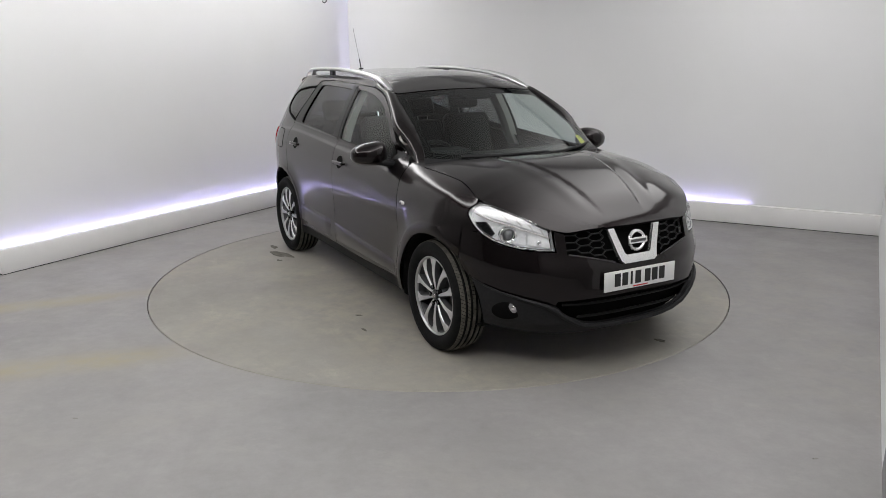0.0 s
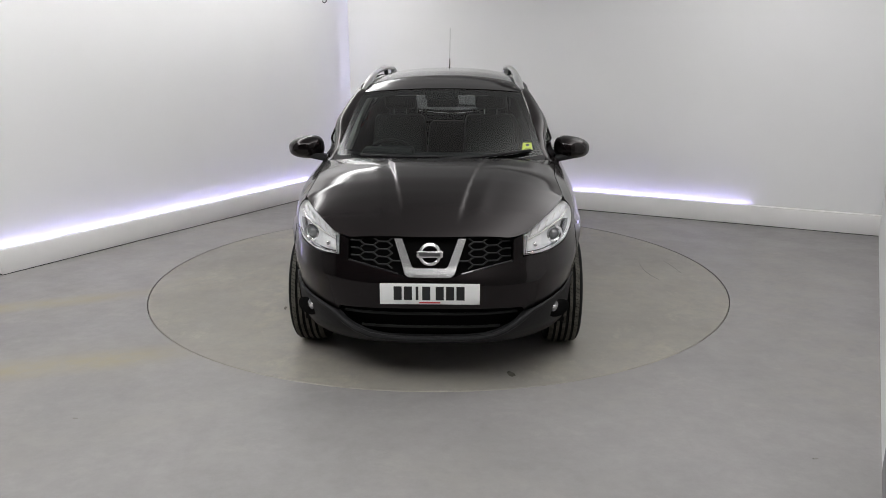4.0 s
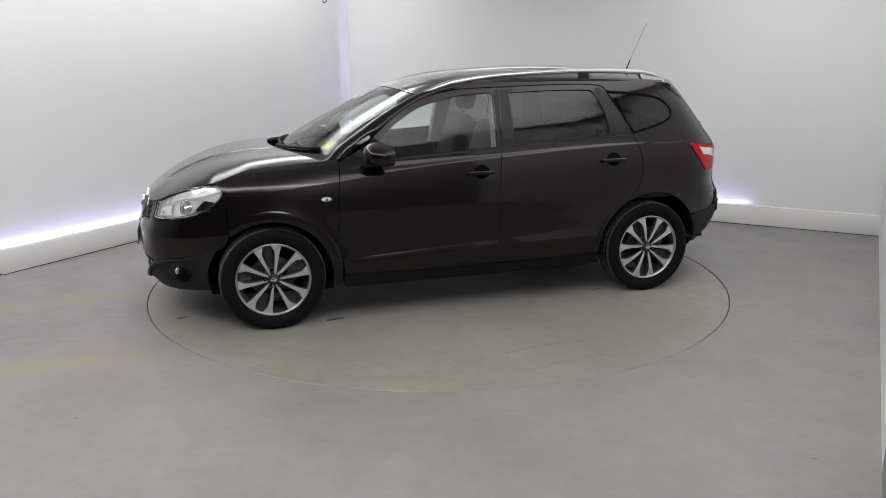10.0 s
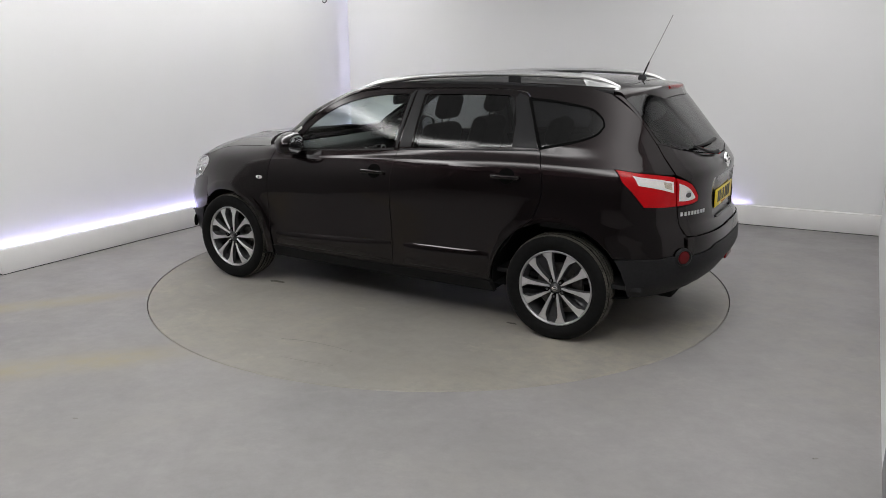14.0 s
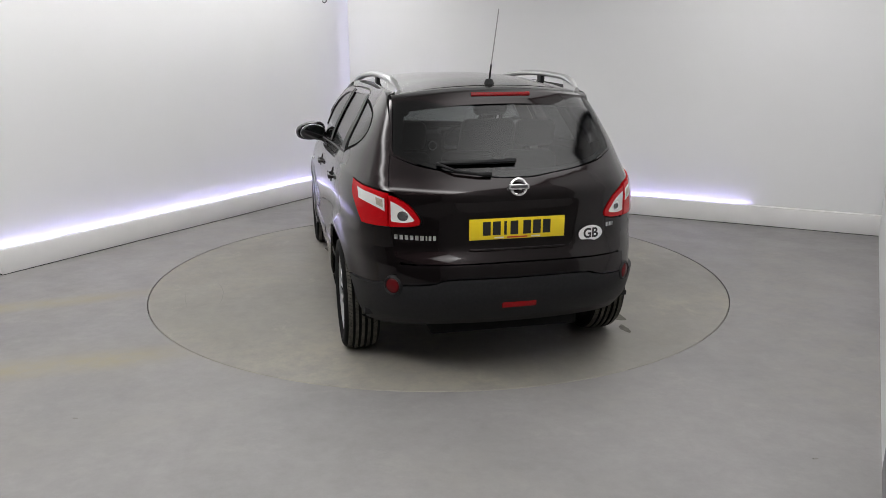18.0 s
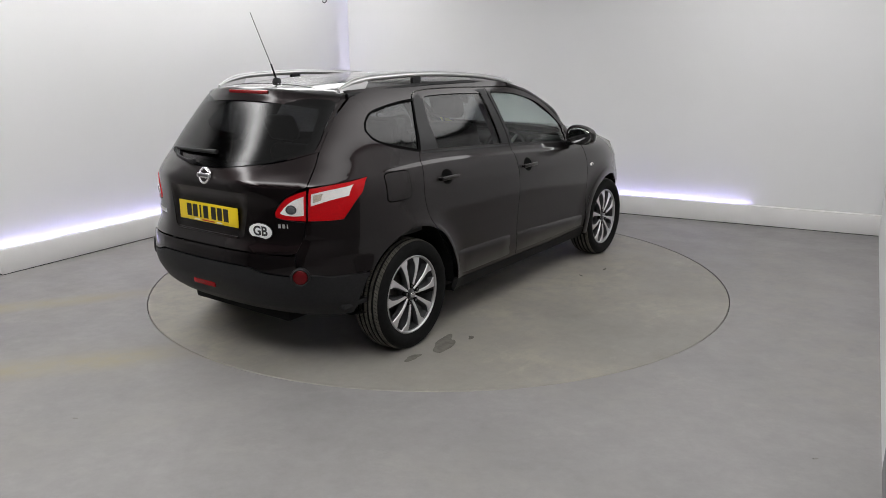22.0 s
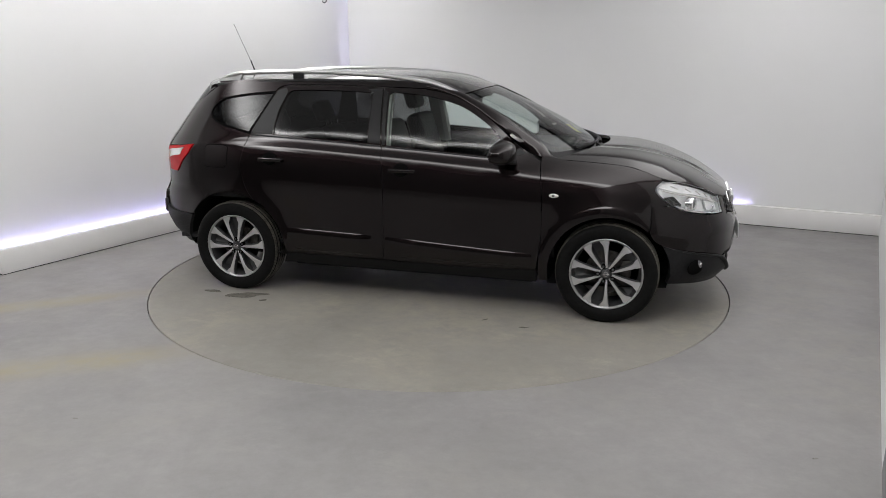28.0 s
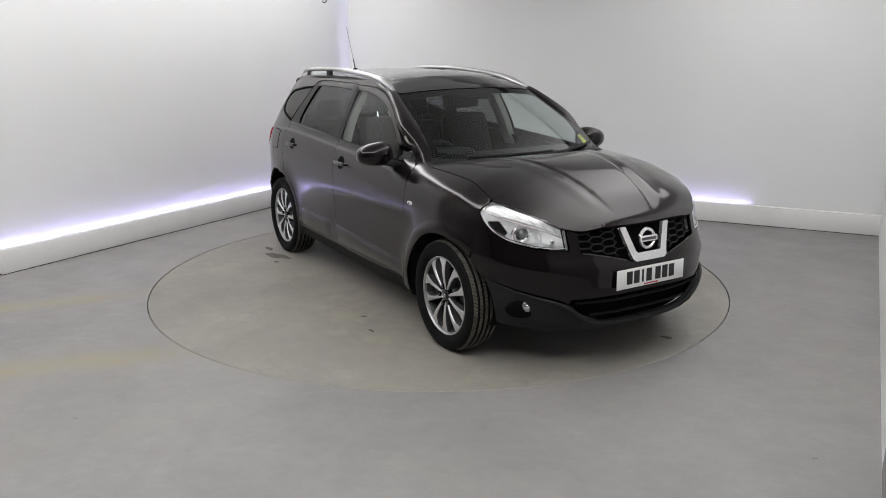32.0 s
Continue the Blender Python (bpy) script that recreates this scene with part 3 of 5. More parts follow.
def along(points, n):
    """n + 1 points at even steps along a line through the given ones."""
    d = [0.0]
    for a, b in zip(points, points[1:]):
        d.append(d[-1] + (b - a).length)
    fs = [pchip(d, [p[k] for p in points]) for k in range(3)]
    return [Vector([f(d[-1] * i / n) for f in fs]) for i in range(n + 1)]


def screen_pillar(s):
    """The windscreen pillar: a rounded bar from the wing's top to the roof, between door frame and glass."""
    outer = along([on_side(x, z) for x, z in ((.08, 1.520), (.305, 1.476), (.485, 1.393), (.655, 1.270), (.80, 1.143), (.87, 1.104), (.93, 1.088), (1.0, 1.082), (1.04, 1.077))], 44)
    inner = along([on_side(.10, 1.548), on_side(.22, 1.520)] + [Vector((pillar_x(z) + .004, screen_edge(z) - .006, z)) for z in (1.49, 1.44, 1.38, 1.29, 1.20, 1.13, 1.09)] + [Vector((1.035, .715, 1.074))], 44)
    bm = bmesh.new()
    rows = []
    for i in range(45):
        o, q = outer[i], inner[i]
        along_dir = (outer[min(44, i + 1)] - outer[max(0, i - 1)]).normalized()
        n = (q - o).cross(along_dir)
        n = n.normalized() * (1 if n.y + n.z > 0 else -1)
        c = (o + q) * .5 + n * (q - o).length * (.50 - .35 * step01(34, 44, i))
        rows.append([bm.verts.new(o * (1 - t) ** 2 + c * 2 * t * (1 - t) + q * t * t) for t in [k / 8 for k in range(9)]])
        for j, v in ((0, o), (8, q)):
            e = bm.verts.new(v - n * .018)
            rows[-1].insert(0, e) if j == 0 else rows[-1].append(e)
    for a, b in zip(rows, rows[1:]):
        for k in range(10):
            bm.faces.new((a[k], a[k + 1], b[k + 1], b[k]))
    bmesh.ops.recalc_face_normals(bm, faces=bm.faces[:])
    if sum(f.normal.y for f in bm.faces) < 0:
        bmesh.ops.reverse_faces(bm, faces=bm.faces[:])
    part("windscreen_pillar", bm if s > 0 else flip_y(bm), PAINT, car, angle=50)


def handle(parent, s, x, z, keyhole):
    """A pull handle over a flat black oval that paints its recess's shade."""
    y = side_y(x, z)
    shade_oval = [(x - .008 + .056 * math.cos(a), z + .004 + .047 * math.sin(a)) for a in [math.tau * i / 20 for i in range(20)]]
    side_part("handle_shade", shade_oval, s, PIT, parent, "", (), .03, .001, .0015)
    bm = join(box(.19, .020, .026, .009, (0, 0, 0), 3), box(.03, .03, .018, .005, (.08, -.012, 0)), box(.03, .03, .018, .005, (-.08, -.012, 0)))
    bm = moved(bm, Matrix.Translation((x, y + .020, z)))
    part("door_handle", bm if s > 0 else flip_y(bm), PAINT, parent, "dark pull handle")


def mirror(parent, s):
    """A door mirror on its foot: a rounded shell, a mirror glass in its rear face."""
    bm = ball(.105 if s > 0 else .090, .125, .084, (0, 0, 0), 32, 20)
    for v in bm.verts:
        q = v.co.y / .125
        v.co.y = .125 * math.copysign(abs(q) ** .8, q)
        q = v.co.z / .084
        v.co.z = .080 * math.copysign(abs(q) ** .72, q)
        v.co.x = max(-.058, v.co.x)
        v.co.z *= 1 - .16 * (v.co.y / .125) - (.10 if v.co.z < 0 else 0)
        v.co.x += -.20 * abs(v.co.y + .02) * (v.co.x > -.052)
    # the left mirror is turned back on its foot
    fold = Matrix.Translation((.74, .848 if s > 0 else .87, 0)) @ pose(0, 0, 0, 0, 0, 14 if s > 0 else 3) @ Matrix.Translation((-.74, -.87, 0))
    bm = moved(bm, fold @ Matrix.Translation((.712, .945, 1.120)) @ pose(0, 0, 0, -5, 0, -4))
    part("door_mirror", bm if s > 0 else flip_y(bm), PAINT, parent, "dark painted mirror shell")
    bm = moved(ball(.004, .106, .066, (0, 0, 0), 24, 12), fold @ Matrix.Translation((.652, .943, 1.120)) @ pose(0, 0, 0, -5, 0, -4))
    part("mirror_glass", bm if s > 0 else flip_y(bm), MIRROR, parent)
    bm = moved(box(.09, .16, .045, .016, (0, 0, 0), 3), Matrix.Translation((.73, .865, 1.068)) @ pose(0, 0, 0, 12, 0, 0))
    part("mirror_foot", bm if s > 0 else flip_y(bm), TRIM, parent)


def strip(s, parent, x0, x1, z0, z1, h0, h1, name="side_moulding"):
    """Black cladding low on the door, with a rounded top edge that catches the light."""
    bm = bmesh.new()
    rows = []
    for i in range(17):
        k = i / 16
        x, z, h = x0 + (x1 - x0) * k, z0 + (z1 - z0) * k, h0 + (h1 - h0) * k
        e = .002 + .009 * min(1, 8 * k, 5 * (1 - k))
        top, low = z + h, .345 + .03 * step01(.85, 1, k) * (name == "side_moulding" and x1 < -.5)
        rows.append([bm.verts.new((x, side_y(x, q) + o, q)) for q, o in ((low, -.004), (low + .012, e * .7), (top - .040, e), (top - .022, e * .82), (top - .008, e * .42), (top + .003, -.002))])
    for a, b in zip(rows, rows[1:]):
        for j in range(5):
            bm.faces.new((a[j], a[j + 1], b[j + 1], b[j]))
    bm.faces.new(rows[0])
    bm.faces.new(rows[-1][::-1])
    bmesh.ops.recalc_face_normals(bm, faces=bm.faces[:])
    part(name, bm if s > 0 else flip_y(bm), PAINT, parent, "", angle=50)


for s in (1, -1):
    side_part("front_fender", FENDER, s, PAINT, car)
    screen_pillar(s)
    f = side_part("body_side", BODY_SIDE, s, PAINT, car, "painted body side with pillars and rear quarter", holes=[WIN_Q])
    side_part("quarter_window", WIN_Q, s, QUARTER, f, "dark tinted quarter glass", (), .05, .004, -.004)
    cx, cz = sum(p[0] for p in WIN_Q) / len(WIN_Q), sum(p[1] for p in WIN_Q) / len(WIN_Q)
    side_part("window_seal", [(cx + (x - cx) * 1.035, cz + (z - cz) * 1.075) for x, z in WIN_Q], s, PIT, f, "", [[(cx + (x - cx) * .975, cz + (z - cz) * .95) for x, z in WIN_Q]], .04, .002, .002)
    d = side_part("front_door", DOOR_F, s, PAINT, car, holes=[WIN_F])
    side_part("window_glass", WIN_F, s, CLEAR, d, "clear side window", (), .05, .004, -.008)
    handle(d, s, -.02, .972, True)
    strip(s, d, .90, -.155, .392, .440, .050, .056)
    side_part("pillar_cover", [(-.166, 1.14), (-.193, 1.49), (-.224, 1.515), (-.184, 1.135)], s, SATINB, d, "", (), .05, .003, .002, False)
    side_part("belt_seal", [(.70, 1.074), (.25, 1.104), (-.155, 1.131), (-.157, 1.121), (.25, 1.094), (.70, 1.064)], s, SATINB, d, "", (), .06, .003, .003)
    side_part("mirror_sail", [(.83, 1.105), (.715, 1.075), (.745, 1.118), (.70, 1.19), (.76, 1.150)], s, SATINB, d, "", (), .05, .003, .002, False)
    mirror(d, s)
    d = side_part("rear_door", DOOR_R, s, PAINT, car, holes=[WIN_R])
    side_part("window_glass", WIN_R, s, PRIVACY, d, "dark tinted side window", (), .05, .004, -.008)
    handle(d, s, -1.028, 1.014, False)
    strip(s, d, -.262, -.92, .443, .476, .056, .040)
    side_part("pillar_cover", [(-.240, 1.515), (-.200, 1.145), (-.292, 1.150), (-.303, 1.488), (-.36, 1.512)], s, SATINB, d, "", (), .05, .003, .002, False)
    side_part("pillar_cover", [(-1.040, 1.19), (-1.026, 1.35), (-.980, 1.484), (-1.00, 1.515), (-1.062, 1.493), (-1.145, 1.338), (-1.212, 1.192)], s, SATINB, d, "", (), .05, .003, .002, False)
    side_part("belt_seal", [(-.205, 1.136), (-.66, 1.160), (-1.212, 1.186), (-1.214, 1.176), (-.66, 1.150), (-.205, 1.126)], s, SATINB, d, "", (), .06, .003, .003)
    side_part("sill", [(.94, .33), (.40, .312), (-.93, .322), (-.96, .25), (.93, .245)], s, GRILLB, car, "black lower sill", (), .05, .03, 0, False)
    # side repeater lamp on the wing
    y = side_y(1.038, .851)
    bm = moved(ball(.033, .008, .014, (0, 0, 0), 20, 10), Matrix.Translation((1.038, s * (y + .002), .851)))
    r = part("side_repeater", bm, WHITELENS, car, "small clear side indicator")
    part("repeater_bulb", moved(ball(.009, .006, .009, (0, 0, 0), 10, 6), Matrix.Translation((1.036, s * (y + .008), .851))), POCKET, r)
    # wheel housings
    for hub, rad in ((HUB_F, ARCH_F), (HUB_R, ARCH_R)):
        bm = lathe([(rad + .012, .86 if hub > 0 else .85), (rad + .012, .46), (.12, .46)], 48)
        for v in bm.verts:
            v.co.z = max(v.co.z, -.09 if hub > 0 else -.03)
        bm = moved(bm, Matrix.Translation((hub, 0, HUB_Z)))
        for v in bm.verts:
            v.co.y = min(v.co.y, side_y(v.co.x, max(.3, v.co.z)) - .010)
        part("wheel_housing", bm if s > 0 else flip_y(bm), RUBBER, car, "black wheel arch liner")

# fuel flap, on the right side alone
flap = side_part("fuel_flap", [(-1.585, 1.085), (-1.565, 1.098), (-1.41, 1.097), (-1.393, 1.082), (-1.400, .962), (-1.42, .946), (-1.575, .945), (-1.592, .96)], -1, PAINT, car, "", (), .03, .004, .0035)
side_part("flap_gap", [(-1.590, 1.088), (-1.568, 1.104), (-1.407, 1.103), (-1.387, 1.086), (-1.394, .959), (-1.416, .940), (-1.579, .939), (-1.598, .957)], -1, PIT, flap, "", (), .03, .002, .0008)

# bonnet
HOOD = [(x, edge_y(x) - .0025) for x in (1.02, 1.1, 1.2, 1.35, 1.5, 1.62, 1.72, 1.80, 1.87, 1.94, 2.01, 2.08)] + [(2.125, .42), (2.145, .30), (2.155, .15), (2.158, 0)]
back = [(1.02, edge_y(1.02) - .0025), (1.10, .66), (1.20, .50), (1.285, .30), (1.32, 0)]
outline = [(x, y) for x, y in HOOD] + [(x, -y) for x, y in HOOD[-2::-1]] + [(x, -y) for x, y in back[1:-1]] + [(x, y) for x, y in back[:0:-1]]
hood = part("bonnet", panel(outline, on_hood, (), .02, .02, lines=[[(x / 40, k * (crease_y(x / 40) + d)) for x in range(46, 85)] for k in (1, -1) for d in (-.018, 0, .018)]), PAINT, car, "creased dark painted bonnet")

# cowl and wipers
bm = panel(mirrored([(0, 1.055), (0, 1.10), (.35, 1.10), (.60, 1.105), (screen_edge(1.11), 1.11), (screen_edge(1.06), 1.06)]), on_screen, (), .05, .02, False, False, .004)
cowl = part("cowl", bm, TRIM, car, "black plastic cowl under the windscreen")
for k, (ya, za, yb, zb) in enumerate(((-.50, 1.112, .10, 1.120), (.02, 1.102, .60, 1.135))):
    path = []
    for i in range(9):
        y, z = ya + (yb - ya) * i / 8, za + (zb - za) * i / 8
        path.append(on_screen(y, z) + Vector((.022, 0, .012)))
    w = part("wiper", tube(path, [.012] * 3 + [.009] * 6, 8), TRIM, car, "black windscreen wiper")
    part("blade", tube([p + Vector((-.012, 0, -.006)) for p in path[2:]], .006, 6), RUBBER, w)

# windscreen with its dark border and a sticker
WS = mirrored([(0, 1.088), (.30, 1.088), (.55, 1.095), (screen_edge(1.105) - .006, 1.105), (screen_edge(1.25) - .006, 1.25), (screen_edge(1.38) - .006, 1.38), (screen_edge(1.47) - .012, screen_top(.573)), (.48, screen_top(.48)), (.30, screen_top(.30)), (.15, screen_top(.15)), (0, screen_top(0))])
screen = part("windscreen", panel(WS, on_screen, (), .05, .004), SCREEN, car, "clear laminated windscreen")
inner = mirrored([(0, 1.128), (.30, 1.13), (.55, 1.138), (screen_edge(1.15) - .05, 1.148), (screen_edge(1.25) - .045, 1.25), (screen_edge(1.38) - .045, 1.38), (screen_edge(1.44) - .05, 1.448), (.30, 1.472), (.12, 1.477), (.11, 1.45), (0, 1.446)])
part("border", panel(WS, on_screen, [inner], .04, .0, False, True, -.006), PIT, screen, "black printed border")
STK = [(.545, 1.128), (.555, 1.193), (.615, 1.190), (.622, 1.13)]
part("sticker", panel(STK, on_screen, (), .03, .0005, False, False, -.010), STICKER, screen, "yellow-green sticker")
part("print", panel([(.575, 1.172), (.576, 1.184), (.598, 1.183), (.597, 1.171)], on_screen, (), .02, .0004, False, False, -.0085), INK, screen)
part("print", panel([(.583 + .022 * math.cos(a), 1.146 + .012 * math.sin(a)) for a in [math.tau * i / 16 for i in range(16)]], on_screen, (), .02, .0004, False, True, -.0080), STICKER, screen)
part("print", panel([(.583 + .0255 * math.cos(a), 1.146 + .0145 * math.sin(a)) for a in [math.tau * i / 16 for i in range(16)]], on_screen, (), .02, .0004, False, True, -.0085), INK, screen)

# roof
edge = [(-1.62, .50), (-1.45, .545), (-1.2, .555), (-.6, .557), (-.1, .562), (.12, .566), (.22, .572), (.30, .576)]
front = [(glass_x(y, screen_top(y)) - .005, y) for y in (.56, .53, .48, .40, .30, .20, .10)]
ROOF = edge + front + [(glass_x(0, screen_top(0)) - .005, 0)] + [(x, -y) for x, y in front[::-1]] + [(x, -y) for x, y in edge[::-1]] + [(-1.655, -.30), (-1.67, 0), (-1.655, .30)]
part("roof", panel(ROOF, on_roof, (), .04, .010), PAINT, car, "dark painted roof panel")
part("headliner", panel([(x * .97, y * .98) for x, y in ROOF], lambda x, y: on_roof(x, y) - Vector((0, 0, .045)), (), .10, .0, True), LINER, car, "pale grey cloth roof lining")
for s in (1, -1):
    # channel between roof and side, and the rail above it
    path = [(x, s * (.570 + .004 * (x > .1)), roof_top(x, .57) - .006) for x in (.22, .12, -.1, -.4, -.8, -1.2, -1.45, -1.6)]
    part("roof_channel", tube(path, .016, 8), TRIM, car)
    top = pchip([-1.62, -1.52, -1.37, -.9, -.3, .06, .20, .30], [1.560, 1.596, 1.618, 1.630, 1.608, 1.566, 1.530, 1.498])
    ry = pchip([-1.62, -1.3, -.6, .1, .30], [.525, .542, .552, .562, .586])
    path = [(x, s * ry(x), top(x)) for x in [-1.62 + 1.92 * i / 40 for i in range(41)]]
    rad = [.010 + .014 * min(1, i / 3, (40 - i) / 3) + .006 * math.exp(-((i - 36) / 4) ** 2) for i in range(41)]
    rail = part("roof_rail", tube(path, rad, 12, .72), SATIN, car, "satin silver roof rail")
    for x0, x1, n in ((-1.62, -1.40, 8), (.30, .02, 8)):
        pts = [(x0 + (x1 - x0) * i / n) for i in range(n + 1)]
        bm = bmesh.new()
        rows = []
        for x in pts:
            z1, z0 = top(x) - .004, min(top(x) - .006, roof_top(x, ry(x)) - .004)
            rows.append([bm.verts.new((x, s * (ry(x) + dy), z)) for dy, z in ((-.016, z0), (-.012, z1), (.012, z1), (.020, z0))])
        for a, b in zip(rows, rows[1:]):
            for k in range(4):
                bm.faces.new((a[k], a[(k + 1) % 4], b[(k + 1) % 4], b[k]))
        bm.faces.new(rows[0])
        bm.faces.new(rows[-1][::-1])
        for v in rows[-1]:
            v.co.z = max(v.co.z, top(x1) - .020)
        bmesh.ops.recalc_face_normals(bm, faces=bm.faces[:])
        part("rail_foot", bm, SATIN, rail)
    z = top(-.93)
    part("rail_post", box(.085, .026, .075, .008, (-.93, s * .549, z - .032)), TRIM, rail, "black middle post")

# aerial
part("aerial_base", moved(lathe([(.001, .028), (.018, .026), (.024, .016), (.030, 0), (.001, -.004)], 20), Matrix.Translation((-1.60, 0, 1.592)) @ pose(0, 0, 0, 90)), TRIM, car)
mast = part("aerial", tube([(-1.604, 0, 1.61), (-1.64, 0, 1.70)], [.006, .005], 8), TRIM, car, "thin black roof aerial")
part("whip", tube([(-1.64, 0, 1.70), (-1.71, 0, 1.85), (-1.775, 0, 1.992)], [.0032, .0030, .0028], 6), WHIP, mast)


# ---- nose ----
def bumper_edge(z):
    x = HUB_F + math.sqrt(max(.0, (ARCH_F + .003) ** 2 - (z - HUB_Z) ** 2)) if z < .70 else 0
    return front_y(max(1.665, x), z)


UPPER = [(0, .636), (.115, .636), (.165, .650), (.30, .682), (.437, .705), (.437, .815), (.488, .832), (.488, .722), (.64, .730), (.728, .755), (.770, .795), (bumper_edge(.795), .800), (bumper_edge(.76), .76)]
UPPER += [(bumper_edge(z), z) for z in (.70, .62, .55)] + [(.745, .500), (.69, .478), (.62, .458), (.56, .442), (.50, .432), (.492, .455), (.30, .463), (0, .466)]
bumper = part("front_bumper", panel(mirrored(UPPER), on_front, (), .03, .02), PAINT, car, "painted upper front bumper")


def lip_x(y, z):
    p = on_front(y, z)
    k = step01(.25, .34, z)
    p.x += .018 * k
    return p


LOWER = [(0, .278), (.20, .280), (.315, .296), (.39, .330), (.465, .378), (.505, .418), (.56, .432), (.62, .448), (.69, .468), (.745, .490)] + [(bumper_edge(z), z) for z in (.535, .46, .38, .30)] + [(.74, .268), (.60, .255), (.30, .245), (0, .243)]
valance = part("front_valance", panel(mirrored(LOWER), lip_x, (), .03, .03), TRIM, car, "black plastic lower front bumper")
part("lower_grille_back", panel(mirrored([(0, .50), (.30, .50), (.56, .50), (.64, .46), (.60, .36), (.45, .27), (0, .255)]), on_front, (), .06, .0, False, True, -.045), PIT, bumper)
for z, w, h in ((.430, .46, .010), (.352, .37, .010)):
    path = [on_front(-w + 2 * w * i / 16, z) + Vector((-.016, 0, 0)) for i in range(17)]
    part("grille_slat", tube(path, h, 8, .8), GRILLB, bumper)
for s in (1, -1):
    # fog lamps in scooped pockets
    c = on_front(s * .675, .398)
    m = Matrix.Translation(c + Vector((.004, 0, 0))) @ pose(0, 0, 0, 0, 0, s * 38)
    part("fog_pocket", moved(ball(.012, .085, .050, (0, 0, 0), 24, 12), m @ pose(.004, s * .03, -.012)), PIT, valance)
    fog = part("fog_lamp", moved(lathe([(.001, .010), (.026, .010), (.033, .006), (.040, .002), (.042, -.01)], 24), m @ pose(.004, 0, 0, 0, 0, -90)), POCKET, valance, "round clear fog lamp")
    part("fog_glass", moved(ball(.006, .032, .032, (.010, 0, 0), 20, 10), m), FOGLENS, fog)
    part("fog_bulb", moved(ball(.005, .015, .012, (.014, -s * .008, .006), 12, 8), m), CHROME, fog)

lip = [(.775, .512), (.72, .484), (.66, .466), (.60, .448), (.55, .430), (.505, .402), (.46, .368), (.40, .330), (.33, .298), (.24, .283), (.12, .278), (0, .277)]
lip = [(-y, z) for y, z in lip[:-1]] + lip[::-1]
part("chin_lip", tube([lip_x(y, z) + Vector((.004, 0, 0)) for y, z in lip], [.004 + .011 * min(1, k / 5, (len(lip) - 1 - k) / 5) for k in range(len(lip))], 10), TRIM, valance, "rounded black chin lip")

part("engine_bay", join(box(.85, .90, .42, .02, (1.50, 0, .70)), box(.40, 1.10, .30, .02, (1.80, 0, .62))), PIT, car)

# grille with its honeycomb, the chrome vee and the ring badge
GR = mirrored([(0, .636), (.115, .636), (.165, .650), (.30, .682), (.437, .705), (.437, .815), (.40, .826), (0, .836)])
grille = part("grille", panel(GR, on_front, (), .05, .0, False, True, -.045), PIT, car, "black honeycomb front grille")
def honeycomb(s):
    """Wide six-sided cells, as one moulding on each side of the badge."""
    w, h = .100, .038
    room = [(.150, .672), (.30, .690), (.430, .712), (.430, .812), (.40, .822), (.205, .826)]
    segs = []
    for c in range(-1, 9):
        for r in range(-2, 6):
            x, z = .10 + c * .75 * w, .672 + r * h + (c % 2) * h / 2
            segs.append(((x - w / 4, z + h / 2), (x + w / 4, z + h / 2)))
            segs.append(((x + w / 4, z + h / 2), (x + w / 2, z)))
            segs.append(((x - w / 4, z + h / 2), (x - w / 2, z)))
    bms = []
    for a, b in segs:
        mid = ((a[0] + b[0]) / 2, (a[1] + b[1]) / 2)
        if inside(mid, room):
            bms.append(tube([on_front(s * (a[0] + (b[0] - a[0]) * k / 2), a[1] + (b[1] - a[1]) * k / 2) + Vector((-.018, 0, 0)) for k in range(3)], .0046, 6))
    part("honeycomb", join(*bms), SATINB, grille, "black honeycomb moulding")


honeycomb(1)
honeycomb(-1)
part("grille_frame", tube([on_front(y, z) + Vector((.0, 0, 0)) for y, z in ((-.43, .71), (-.30, .684), (-.165, .652))], .006, 6), GLOSSB, grille)
part("grille_frame", tube([on_front(y, z) + Vector((.0, 0, 0)) for y, z in ((.43, .71), (.30, .684), (.165, .652))], .006, 6), GLOSSB, grille)
VEE = [(.187, .826), (.146, .826), (.094, .686), (.082, .677), (-.082, .677), (-.094, .686), (-.146, .826), (-.187, .826), (-.128, .648), (-.108, .634), (.108, .634), (.128, .648)]
part("chrome_vee", panel(VEE, on_front, (), .02, .022, False, False, .014), BRIGHTWORK, grille, "chrome vee-shaped grille trim")


def ring_badge(parent, at, r, face, name="badge"):
    """A plain ring with a bar across it; face turns its front, which lies along +x, to where it looks."""
    m = Matrix.Translation(at) @ face
    bm = lathe([(r * .72, .0), (r * .70, .008), (r * .80, .014), (r * .95, .010), (r, .0)], 40)
    b = part(name, moved(bm, m @ pose(0, 0, 0, 0, 0, -90)), BRIGHTWORK, parent, "chrome ring badge with a bar")
    part("badge_bar", moved(box(.014, r * 2.2, r * .56, .004, (.011, 0, 0), 3), m), BRIGHTWORK, b)
    part("badge_print", moved(box(.002, r * 1.75, r * .26, 0, (.0178, 0, 0)), m), POCKET, b)


ring_badge(grille, on_front(0, .752) + Vector((.014, 0, .0)), .062, pose(0, 0, 0, 0, -8, 0))


